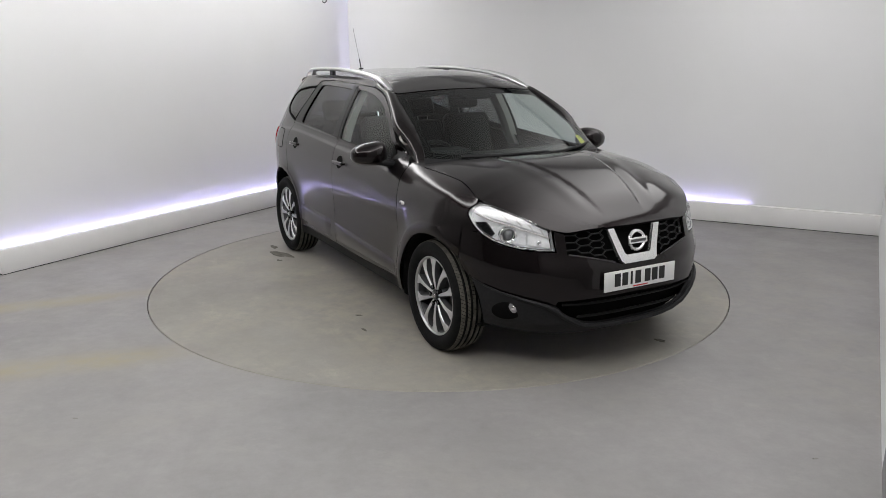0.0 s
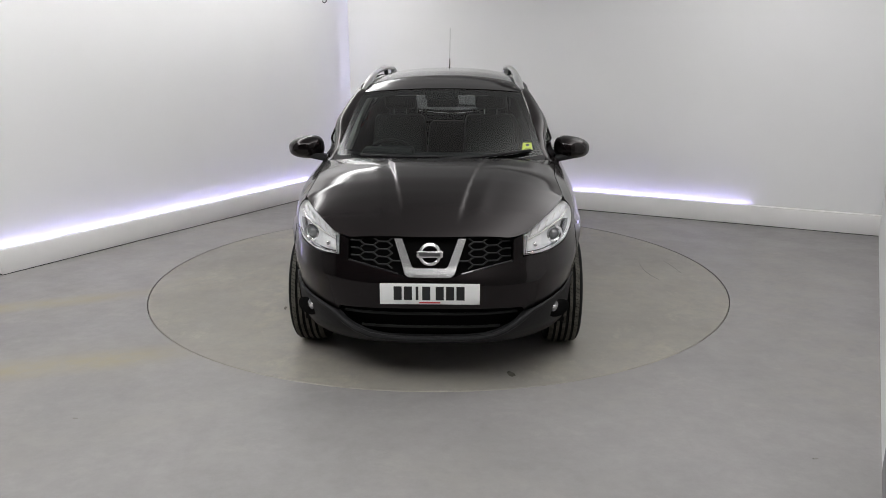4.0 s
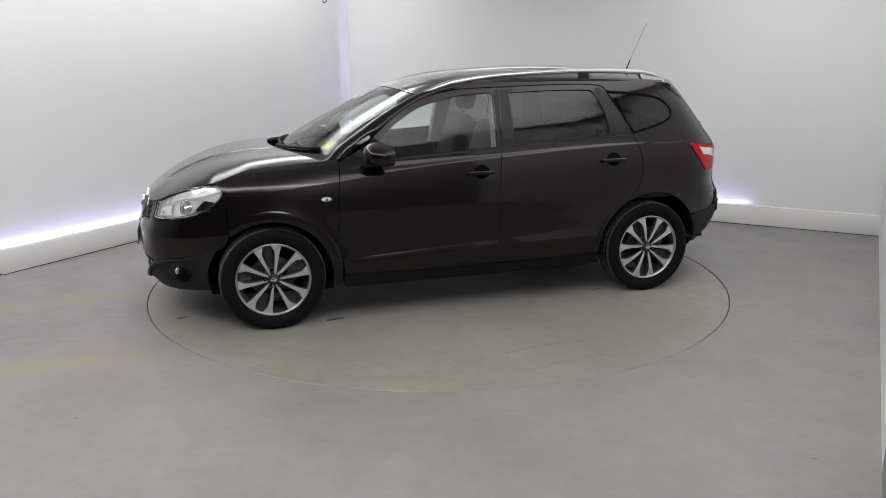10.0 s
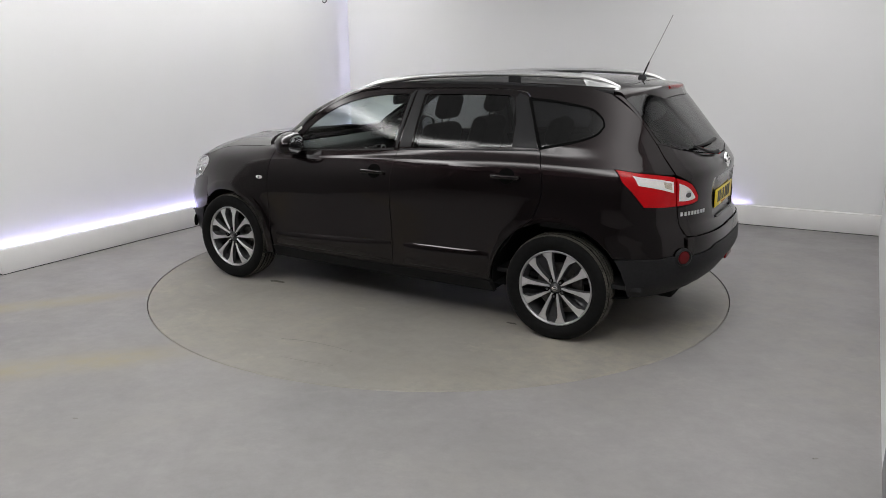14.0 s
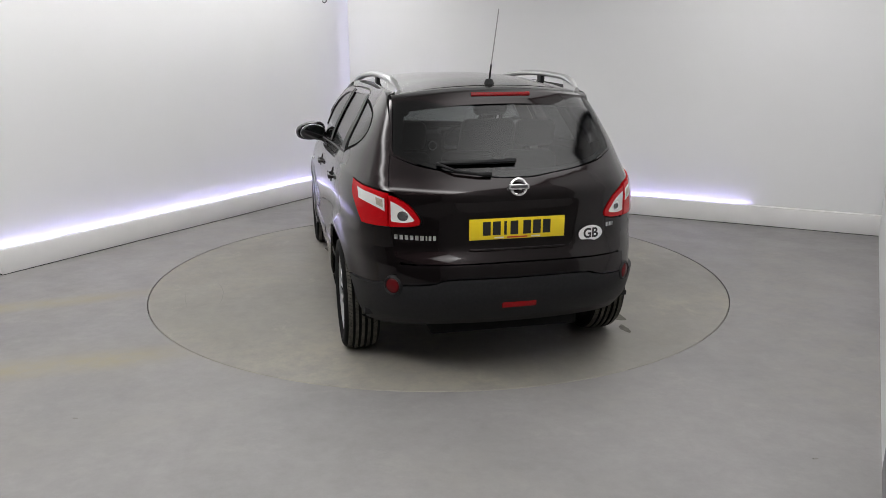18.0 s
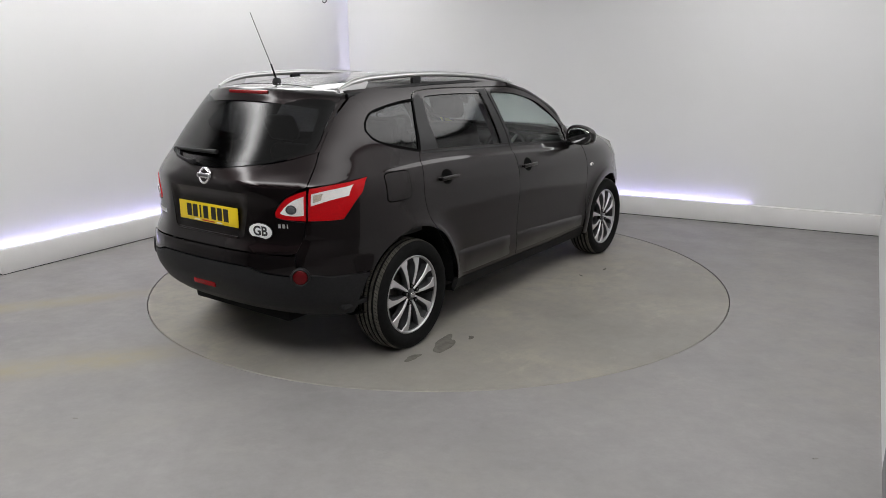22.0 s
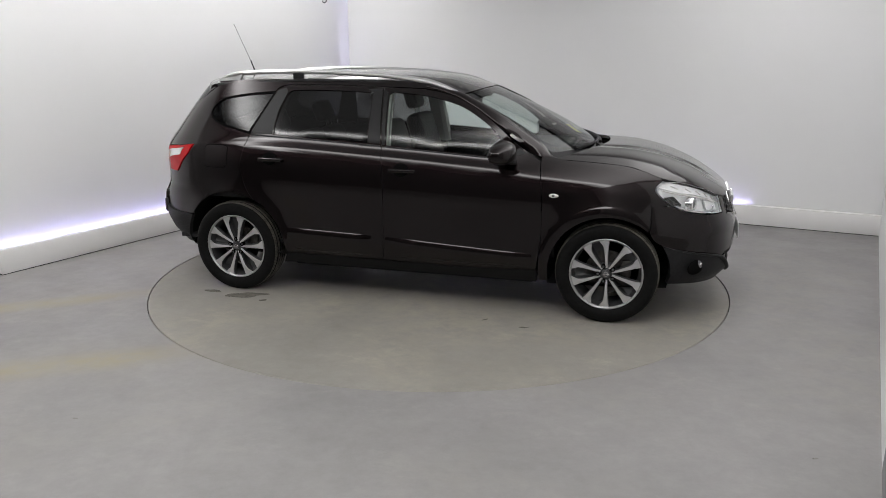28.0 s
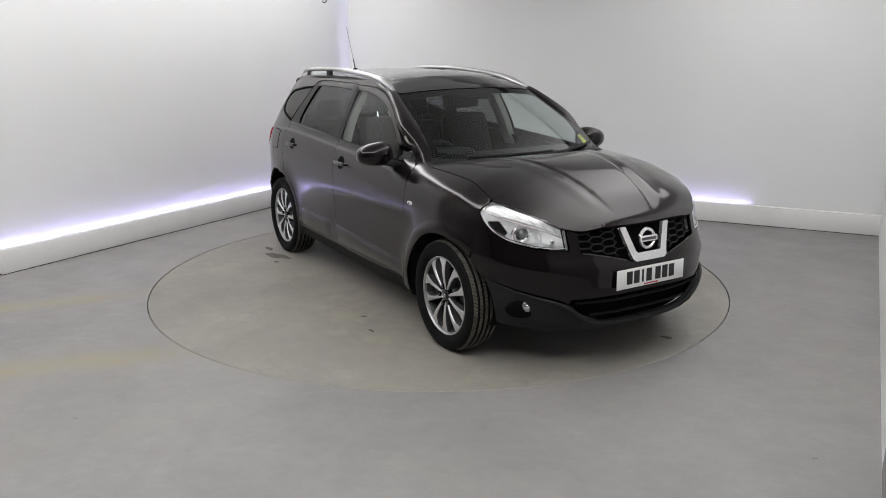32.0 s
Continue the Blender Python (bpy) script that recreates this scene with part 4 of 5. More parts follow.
def number_plate(parent, at, turn, material, w=.520, h=.111):
    """A number plate; its characters are plain bars."""
    m = Matrix.Translation(at) @ turn
    p = part("number_plate", moved(box(.006, w, h, .002, (0, 0, 0)), m), material, parent, "number plate with dark characters")
    for i, y in enumerate((-.167, -.113, -.066, -.018, .052, .106, .160)):
        wide = .042 if i != 2 else .014
        part("character", moved(box(.0012, wide, .073, 0, (.0036, y, .004)), m), INK, p)
    for y, wd, ml in ((-.10, .05, LETTER), (0, .11, REDINK), (.10, .05, LETTER)):
        part("print_bar", moved(box(.001, wd, .007, 0, (.0036, y, -.046)), m), ml, p)


number_plate(bumper, on_front(0, .552) + Vector((.012, 0, 0)), pose(0, 0, 0, 0, -2, 0), PLATE_W)

# headlamps
HL = [(.765, .925), (.736, .948), (.70, .946), (.632, .911), (.56, .873), (.502, .838), (.498, .730), (.57, .730), (.645, .738), (.725, .762), (.765, .800), (.784, .85), (.783, .895)]


def headlamp(s):
    def back(d):
        return lambda y, z: on_front(y, z) + Vector((-d, -.25 * d, 0))
    bm = panel(HL, back(.055), (), .04, .0)
    lamp = part("headlamp", bm if s > 0 else flip_y(bm), LAMPGREY, car, "large clear headlamp with a projector lens")
    bm = panel(HL, on_front, (), .03, .058)
    bm.faces.ensure_lookup_table()
    for f in [f for f in bm.faces if len(f.verts) == 3]:
        bm.faces.remove(f)
    part("housing", bm if s > 0 else flip_y(bm), LAMPGREY, lamp)
    bm = panel(HL, on_front, (), .03, .0, False, True, .001)
    part("lens", bm if s > 0 else flip_y(bm), LENS, lamp, "clear lamp cover")
    # bright reflector bowls
    top = [(.765, .915), (.735, .938), (.70, .935), (.63, .901), (.56, .863), (.510, .830), (.513, .804), (.60, .838), (.66, .862), (.72, .880)]
    bm = panel(top, back(.030), (), .03, .012)
    part("reflector", bm if s > 0 else flip_y(bm), REFLECTOR, lamp)
    low = [(.512, .792), (.60, .815), (.60, .755), (.512, .742)]
    bm = panel(low, back(.028), (), .03, .012)
    part("reflector", bm if s > 0 else flip_y(bm), REFLECTOR, lamp)
    outer = [(.742, .858), (.772, .85), (.768, .808), (.735, .778), (.722, .80)]
    bm = panel(outer, back(.030), (), .03, .012)
    part("dark_bezel", bm if s > 0 else flip_y(bm), GLOSSB, lamp)
    # white light guide under the upper reflector
    bm = tube([back(.020)(y, z) for y, z in ((.762, .895), (.72, .868), (.66, .850), (.60, .828), (.512, .796))], .0055, 8)
    part("light_guide", bm if s > 0 else flip_y(bm), WHITELENS, lamp)
    bm = tube([back(.006)(y, z) for y, z in ((.758, .800), (.722, .768), (.645, .745), (.57, .737), (.506, .737), (.509, .825))], .005, 8)
    part("bright_rim", bm if s > 0 else flip_y(bm), CHROME, lamp)
    mid = [(.604, .822), (.645, .842), (.70, .850), (.725, .82), (.715, .79), (.69, .765), (.64, .750), (.606, .752)]
    bm = panel(mid, back(.044), (), .03, .012)
    part("reflector", bm if s > 0 else flip_y(bm), BRIGHT, lamp)
    c = on_front(.672, .800) + Vector((-.035, -.005, 0))
    m = Matrix.Translation(c) @ pose(0, 0, 0, 0, 0, 20)
    for nm, bm, ml in (("projector_ring", lathe([(.030, .012), (.036, .018), (.048, .014), (.052, .0), (.050, -.03)], 32), CHROME), ("projector", ball(.034, .034, .034, (0, 0, 0)), BULB)):
        bm = moved(bm, m @ (pose(0, 0, 0, 0, 0, -90) if nm == "projector_ring" else pose(-.012, 0, 0)))
        part(nm, bm if s > 0 else flip_y(bm), ml, lamp)
    bm = moved(ball(.010, .014, .014), Matrix.Translation(on_front(.555, .770) + Vector((-.02, 0, 0))))
    part("bulb", bm if s > 0 else flip_y(bm), CHROME, lamp)
    for i in range(5):
        a, b = (.53 + .045 * i, .812 + .022 * i), (.545 + .045 * i, .842 + .020 * i)
        bm = tube([back(.024)(*a), back(.024)(*b)], .0035, 6)
        part("rib", bm if s > 0 else flip_y(bm), WHITELENS, lamp)


headlamp(1)
headlamp(-1)


# ---- tail ----
GATE = [(0, .712), (.30, .710), (.60, .708), (gate_edge(.72) - .008, .722), (gate_edge(.80) - .006, .80), (gate_edge(.88) - .006, .878), (.54, .893), (.503, .905), (.500, .935),
        (.555, 1.008), (.60, 1.040), (gate_edge(1.07) - .006, 1.072), (gate_edge(1.17) - .006, 1.17), (gate_edge(1.25) - .006, 1.240), (.50, 1.196), (.35, 1.170), (.20, 1.152), (.10, 1.138), (0, 1.136)]
gate = part("tailgate", panel(mirrored(GATE), on_rear, [mirrored([(0, .765), (.27, .766), (.305, .785), (.345, 1.005), (.335, 1.022), (0, 1.026)])], .03, .014, True), PAINT, car, "dark painted tailgate")


def recess(y, z):
    p = on_rear(y, z)
    p.x += .014 * min(1, (1.03 - z) / .05 + .2) * (1 - step01(.26, .345, abs(y)))
    return p


RC = mirrored([(0, .760), (.27, .761), (.310, .782), (.350, 1.005), (.338, 1.027), (0, 1.031)])
part("plate_recess", panel(RC, recess, (), .04, .0, True), PAINT, gate, "recess for the number plate")
part("grab_lip", tube([on_rear(-.26 + .52 * i / 8, .772) + Vector((-.001, 0, 0)) for i in range(9)], .006, 6), PAINT, gate)
RW = mirrored([(0, 1.142), (.10, 1.145), (.20, 1.158), (.35, 1.176), (.48, 1.203), (gate_edge(1.25) - .026, 1.246), (gate_edge(1.28) - .018, 1.285), (gate_edge(1.34) - .018, 1.34), (gate_edge(1.42) - .018, 1.42), (gate_edge(1.50) - .018, 1.508), (.30, 1.528), (0, 1.532)])
for s in (1, -1):
    frame_side = [(gate_edge(1.25) - .003, 1.243), (gate_edge(1.30) - .003, 1.30), (gate_edge(1.36) - .003, 1.36), (gate_edge(1.42) - .003, 1.42), (gate_edge(1.50) - .003, 1.512),
                  (gate_edge(1.50) - .015, 1.512), (gate_edge(1.42) - .015, 1.42), (gate_edge(1.34) - .015, 1.34), (gate_edge(1.28) - .015, 1.285), (gate_edge(1.25) - .022, 1.248), (.50, 1.208), (.50, 1.201)]
    bm = panel(frame_side, on_rear, (), .03, .012, True, True)
    part("window_surround", bm if s > 0 else flip_y(bm), PAINT, gate)
rw = part("rear_window", panel(RW, on_rear, (), .05, .006, True), PRIVACY, gate, "dark tinted rear window")
RWI = mirrored([(0, 1.175), (.20, 1.182), (.35, 1.197), (.47, 1.222), (.558, 1.262), (.560, 1.30), (.552, 1.34), (.535, 1.42), (.512, 1.485), (.30, 1.505), (0, 1.508)])
part("border", panel(RW, on_rear, [RWI], .05, .0, True, True, -.006), GLOSSB, rw, "black printed border")

# spoiler over the window, with the high brake lamp
bm = bmesh.new()
rows = []
for i in range(33):
    y = -.572 + 1.144 * i / 32
    k = abs(y) / .572
    c = -.07 * k ** 3.5
    dz = -.050 * k ** 2.2
    sec = [(-1.60 - c * .3, 1.588), (-1.70 - c, 1.585), (-1.792 - c * 2, 1.574), (-1.811 - c * 2.2, 1.569), (-1.820 - c * 2.2, 1.560), (-1.837 - c * 2.2, 1.522), (-1.850 - c * 2.2, 1.497), (-1.80 - c * 2, 1.488), (-1.66 - c, 1.492)]
    rows.append([bm.verts.new((x, y, z + dz)) for x, z in sec])
for a, b in zip(rows, rows[1:]):
    for k in range(9):
        bm.faces.new((a[k], b[k], b[(k + 1) % 9], a[(k + 1) % 9]))
bm.faces.new(rows[0])
bm.faces.new(rows[-1][::-1])
bmesh.ops.recalc_face_normals(bm, faces=bm.faces[:])
spoiler = part("spoiler", bm, PAINT, gate, "painted roof spoiler")
part("brake_lamp", tube([(-1.824 + .0025 * (abs(y) / .16) ** 2, y, 1.545) for y in [-.165 + .33 * i / 8 for i in range(9)]], .012, 8), BRAKE, gate, "red high brake lamp")

# rear wiper
wiper = part("rear_wiper", tube([on_rear(.135, 1.160) + Vector((-.022, 0, 0)), on_rear(.20, 1.163) + Vector((-.030, 0, 0)), on_rear(.32, 1.180) + Vector((-.034, 0, 0)), on_rear(.41, 1.214) + Vector((-.030, 0, 0))], [.015, .009, .008, .008], 10), TRIM, gate)
part("blade", tube([on_rear(.41 - .42 * i / 8, 1.214 + .006 * i / 8) + Vector((-.024, 0, 0)) for i in range(9)], [.008 + .0007 * i for i in range(9)], 8), TRIM, wiper, "black wiper blade")

ring_badge(gate, on_rear(0, 1.095) + Vector((-.004, 0, 0)), .050, pose(0, 0, 0, 0, -10, 180))
number_plate(gate, on_rear(.0, .878) + Vector((.010, 0, 0)), pose(0, 0, 0, 0, 0, 180), PLATE_Y)
c = on_rear(-.418, .823)
m = Matrix.Translation(c + Vector((-.001, 0, 0))) @ pose(0, 0, 0, 0, 0, 180 + 12)
oval = part("country_sticker", moved(ball(.0015, .081, .048, (0, 0, 0), 32, 12), m), INK, gate, "oval white country sticker")
part("sticker_face", moved(ball(.0015, .076, .044, (.0012, 0, 0), 32, 12), m), PLATE_W, oval)


def letters(text, size, m, material, parent, name):
    cu = bpy.data.curves.new(name, "FONT")
    cu.body, cu.size, cu.extrude, cu.align_x, cu.align_y, cu.offset = text, size, .0006, "CENTER", "CENTER", .0022
    ob = new(name, cu)
    me = bpy.data.meshes.new_from_object(ob)
    bpy.data.objects.remove(ob)
    me.materials.clear()
    me.materials.append(material)
    ob = new(name, me)
    ob.data.transform(m)
    ob.parent = parent
    return ob


letters("GB", .072, m @ pose(.0035, 0, 0, 90, 0, 90), INK, oval, "letters")
def rear_turn(y, z):
    """The way the tail faces there, as a turn about the upright axis."""
    return 180 + math.degrees(math.atan2(rear_x(y + .01, z) - rear_x(y - .01, z), .02) * -1)


# the model name and engine badge as plain bars
for y, w in ((.625, .018), (.600, .018), (.575, .018), (.550, .018), (.525, .018), (.500, .018), (.478, .008), (.460, .014), (.438, .016)):
    q = on_rear(y, .838)
    part("badge_letter", moved(box(.003, w, .024, .001), Matrix.Translation(q + Vector((-.001, 0, 0))) @ pose(0, 0, 0, 0, 0, rear_turn(y, .838))), SATIN, gate)
for y, w in ((-.528, .014), (-.550, .016), (-.568, .006)):
    q = on_rear(y, .858)
    part("badge_letter", moved(box(.003, w, .022, .001), Matrix.Translation(q + Vector((-.001, 0, 0))) @ pose(0, 0, 0, 0, 0, rear_turn(y, .858))), SATIN, gate)

# tail lamps: clear band over red, split by the tailgate's edge
for s in (1, -1):
    def lamp_piece(name, outline, material, parent, out, label="", s=s):
        bm = panel(outline, on_rear, (), .025, .02, True, True, out)
        return part(name, bm if s > 0 else flip_y(bm), material, parent, label)
    outer = [(.800, 1.098), (.775, 1.084), (.72, 1.072), (.662, 1.060), (.661, .888), (.72, .886), (.778, .887), (.800, .96), (.812, 1.03)]
    tl = lamp_piece("tail_lamp", outer, RED, car, .004, "red and white wraparound tail lamp")
    lamp_piece("clear_band", [(.786, 1.068), (.772, 1.060), (.72, 1.047), (.672, 1.032), (.672, .968), (.70, .980), (.745, .998), (.786, 1.012)], WHITELENS, tl, .006)
    lamp_piece("indicator", [(.712, 1.034), (.680, 1.026), (.680, .985), (.708, .998)], AMBER, tl, .007)
    inner = [(.653, 1.052), (.60, 1.030), (.556, 1.000), (.508, .933), (.510, .907), (.545, .897), (.653, .888)]
    ti = lamp_piece("tail_lamp_inner", inner, RED, gate, .004, "red and white tail lamp on the tailgate")
    lamp_piece("clear_band", [(.644, 1.022), (.60, 1.000), (.565, .970), (.534, .930), (.548, .922), (.60, .915), (.644, .918)], WHITELENS, ti, .006)
    bowl = [(.588 + .026 * math.cos(a), .950 + .026 * math.sin(a)) for a in [math.tau * i / 16 for i in range(16)]]
    lamp_piece("reversing_lamp", bowl, CHROME, ti, .007)
    lamp_piece("reversing_bulb", [(.588 + .6 * (y - .588), .950 + .6 * (z - .950)) for y, z in bowl], POCKET, ti, .009)

# rear bumper
RBU = [(0, .634), (.385, .632), (.455, .612), (.62, .596), (.632, .604), (gate_edge(.70) - .004, .700), (.30, .702), (0, .704)]
part("rear_bumper_top", panel(mirrored(RBU), on_rear, (), .03, .02, True, True, .006), PAINT, car, "painted upper rear bumper")


def rear_arch(z):
    x = HUB_R - math.sqrt(max(0, (ARCH_R + .003) ** 2 - (z - HUB_Z) ** 2))
    return rear_y(min(x, -1.70), z)


RBL = [(0, .626), (.38, .624), (.45, .604), (.62, .588), (.70, .590), (.76, .572)] + [(rear_arch(z), z) for z in (.563, .50, .44, .38, .33)] + [(.68, .325), (.60, .335), (.38, .350), (0, .345)]
rb = part("rear_bumper", panel(mirrored(RBL), on_rear, (), .03, .03, True, True, .008), TRIM, car, "black plastic lower rear bumper")
for s in (1, -1):
    c = on_rear(s * .648, .585)
    m = Matrix.Translation(c + Vector((-.006 * math.cos(radians(rear_turn(.648, .585) - 180)), s * .006 * math.sin(radians(180 - rear_turn(.648, .585))), 0))) @ pose(0, 0, 0, 0, 0, rear_turn(s * .648, .585))
    part("reflector_frame", moved(lathe([(.040, .004), (.046, .010), (.054, .004), (.056, -.012)], 28), m @ pose(0, 0, 0, 0, 0, -90)), TRIM, rb)
    part("reflector", moved(ball(.010, .040, .040, (.002, 0, 0), 24, 12), m), REDREF, rb, "round red reflector")
part("fog_reflector", moved(box(.012, .19, .035, .005, (0, 0, 0)), Matrix.Translation(on_rear(0, .482) + Vector((-.010, 0, 0)))), BRAKE, rb, "red rear fog lamp")
part("exhaust", tube([(-1.80, -.45, .38), (-1.98, -.45, .37)], .028, 14), DARKMETAL, car)

# ---- wheels ----


def wheel(x, s):
    """An alloy wheel with ten splayed spokes, its tyre, disc and bolts."""
    R, RIM = HUB_Z + .006, .243
    m = Matrix.Translation((x, s * .77, HUB_Z)) if s > 0 else Matrix.Translation((x, s * .77, HUB_Z)) @ pose(0, 0, 0, 0, 0, 180)
    turn = pose(0, 0, 0, 0, {(1, 1): 8, (1, -1): 20, (0, 1): 31, (0, -1): 3}[(int(x > 0), s)], 0)
    rim = lathe([(.229, .068), (.230, .080), (.237, .088), (RIM, .086), (RIM + .002, .078), (RIM - .004, .06)], 72, True)
    w = part("wheel", moved(rim, m), RIM_EDGE, car, "silver alloy wheel with ten machined spokes")
    part("barrel", moved(lathe([(.205, -.085), (.215, -.06), (.212, .03), (.229, .068), (RIM - .004, .06), (.225, -.09)], 72, True), m), WEB, w, "dark inner barrel of the wheel")
    for k in range(10):
        side = -1 if k % 2 == 0 else 1
        mid = (k // 2) * 72
        bm = bmesh.new()
        rows = []
        # each spoke is straight; towards the rim it widens on the side of its pair's pocket
        for t, lo, hi in ((0, .0080, .0085), (.2, .0088, .0095), (.45, .0115, .0112), (.60, .0140, .0126), (.72, .0175, .0142), (.80, .0225, .0155), (.87, .034, .0175), (.94, .042, .020), (1.0, .050, .022)):
            r = .040 + t * .190
            a = radians(mid + side * (19.5 - 1.5 * t))
            y = .072 + .014 * math.sin(t * 2.7) - .002 * t
            c, d = Vector((math.sin(a), 0, math.cos(a))), Vector((math.cos(a), 0, -math.sin(a))) * side
            rows.append([bm.verts.new(c * r + d * q + Vector((0, h, 0))) for q, h in ((-lo * 1.1, y - .042), (-lo, y - .005), (-lo + .003, y), (hi - .003, y), (hi, y - .005), (hi * 1.1, y - .042))])
        for a, b in zip(rows, rows[1:]):
            for j in range(6):
                bm.faces.new((a[j], a[(j + 1) % 6], b[(j + 1) % 6], b[j]))
        bm.faces.new(rows[0])
        bm.faces.new(rows[-1][::-1])
        bmesh.ops.recalc_face_normals(bm, faces=bm.faces[:])
        sp = part("spoke", moved(bm, m @ turn), ALLOY, w, angle=25)
        sp.data.materials.append(POCKET)
        for f in sp.data.polygons:
            f.material_index = 0 if f.index % 6 in (1, 2, 3) else 1
        if side < 0:
            # the grey web with its raised lip inside each pair's pocket
            bm = bmesh.new()
            rows = []
            for t in (.12, .3, .5, .7, .85, 1.0):
                r = .05 + t * .165
                vs = []
                for q in (-1, -.7, -.35, 0, .35, .7, 1):
                    a = radians(mid + q * (15.5 - 1.5 * t))
                    vs.append(bm.verts.new((r * math.sin(a), .044 - .040 * (1 - q ** 4) + .016 * t * t, r * math.cos(a))))
                rows.append(vs)
            for a, b in zip(rows, rows[1:]):
                for j in range(6):
                    bm.faces.new((a[j], a[j + 1], b[j + 1], b[j]))
            bmesh.ops.recalc_face_normals(bm, faces=bm.faces[:])
            bmesh.ops.solidify(bm, geom=bm.faces[:], thickness=.005)
            part("spoke_web", moved(bm, m @ turn), WEB, w)
    part("hub", moved(lathe([(.001, .066), (.030, .066), (.040, .058), (.062, .050), (.068, .04), (.070, -.02), (.001, -.02)], 40), m), POCKET, w)
    cap = part("hub_cap", moved(lathe([(.001, .083), (.020, .083), (.026, .080), (.028, .062)], 32), m), POCKET, w)
    part("cap_ring", moved(lathe([(.011, .0835), (.012, .0855), (.0155, .0855), (.0165, .0835)], 28), m), CHROME, cap)
    part("cap_bar", moved(box(.040, .003, .009, .001, (0, .0855, 0)), m), CHROME, cap)
    for k in range(5):
        a = radians(k * 72)
        part("bolt", moved(lathe([(.001, .0845), (.006, .0845), (.0085, .081), (.0085, .055)], 10), m @ turn @ Matrix.Translation((.054 * math.sin(a), 0, .054 * math.cos(a)))), POCKET, w)
        part("bolt_hole", moved(lathe([(.0085, .081), (.0135, .083), (.0150, .079), (.0150, .055)], 16), m @ turn @ Matrix.Translation((.054 * math.sin(a), 0, .054 * math.cos(a)))), PIT, w)
    part("brake_disc", moved(lathe([(.05, .012), (.145, .012), (.148, .008), (.148, -.008), (.05, -.008)], 48, True), m), DARKMETAL, w)
    part("brake_caliper", moved(box(.07, .05, .12, .012, (-.125, .005, .03)), m), DARKMETAL, w)
    # tyre: side walls, shoulders and a grooved tread
    prof = [(RIM - .006, .078), (RIM + .006, .090), (.268, .102), (.290, .1065), (.312, .104), (.326, .096), (.3345, .082)]
    for c in (.052, .018, -.018, -.052):
        prof += [(R - .0012, c + .008), (R - .008, c + .005), (R - .008, c - .005), (R - .0012, c - .008)]
    prof += [(.3345, -.082), (.326, -.096), (.30, -.105), (.268, -.102), (RIM + .006, -.090), (RIM - .006, -.078)]
    ty = part("tyre", moved(lathe(prof, 96), m), RUBBER, w, "black road tyre with a grooved tread")
    # tread blocks: shoulder lugs and ribs, cut across
    bm = bmesh.new()
    n = 96
    for c, wd, r0, tilt in ((.072, .024, .3365, .010), (-.072, .024, .3365, -.010), (.035, .017, R - .0008, .008), (-.035, .017, R - .0008, -.008), (0, .017, R - .0004, .0)):
        for i in range(n):
            a0, a1 = math.tau * (i + .07) / n, math.tau * (i + .93) / n
            vs = []
            for a in (a0, a1):
                for y in (c - wd * .5, c + wd * .5):
                    rr = r0 + .0045 - (.0060 * step01(.062, .088, abs(y)))
                    b = a + tilt * (1 if y > c else -1) * 2
                    for r in (rr, r0 - .010):
                        vs.append(bm.verts.new((r * math.sin(b), y, r * math.cos(b))))
            q = vs
            for ids in ((0, 2, 6, 4), (0, 4, 5, 1), (2, 3, 7, 6), (0, 1, 3, 2), (4, 6, 7, 5)):
                bm.faces.new([q[k] for k in ids])
    bmesh.ops.recalc_face_normals(bm, faces=bm.faces[:])
    tagged(part("tread", moved(bm, m), TREAD, w, "dusty tread blocks"), kind="stuff")


for x in (HUB_F, HUB_R):
    for s in (1, -1):
        wheel(x, s)

# ---- underside and cabin ----
part("underbody", join(box(1.82, 1.60, .10, .02, (.0, 0, .27)), box(.26, 1.0, .10, .02, (1.85, 0, .31)), box(.22, 1.0, .12, .02, (-1.86, 0, .40)), box(4.0, .86, .10, .02, (0, 0, .30))), RUBBER, car, "black underbody")
part("cabin_floor", box(2.9, 1.56, .03, .005, (-.45, 0, .38)), DASH, car)
part("boot_floor", box(.85, 1.30, .03, .005, (-1.62, 0, .80)), DASH, car)
part("bulkhead", box(.03, 1.45, .66, .005, (1.02, 0, .72)), DASH, car)
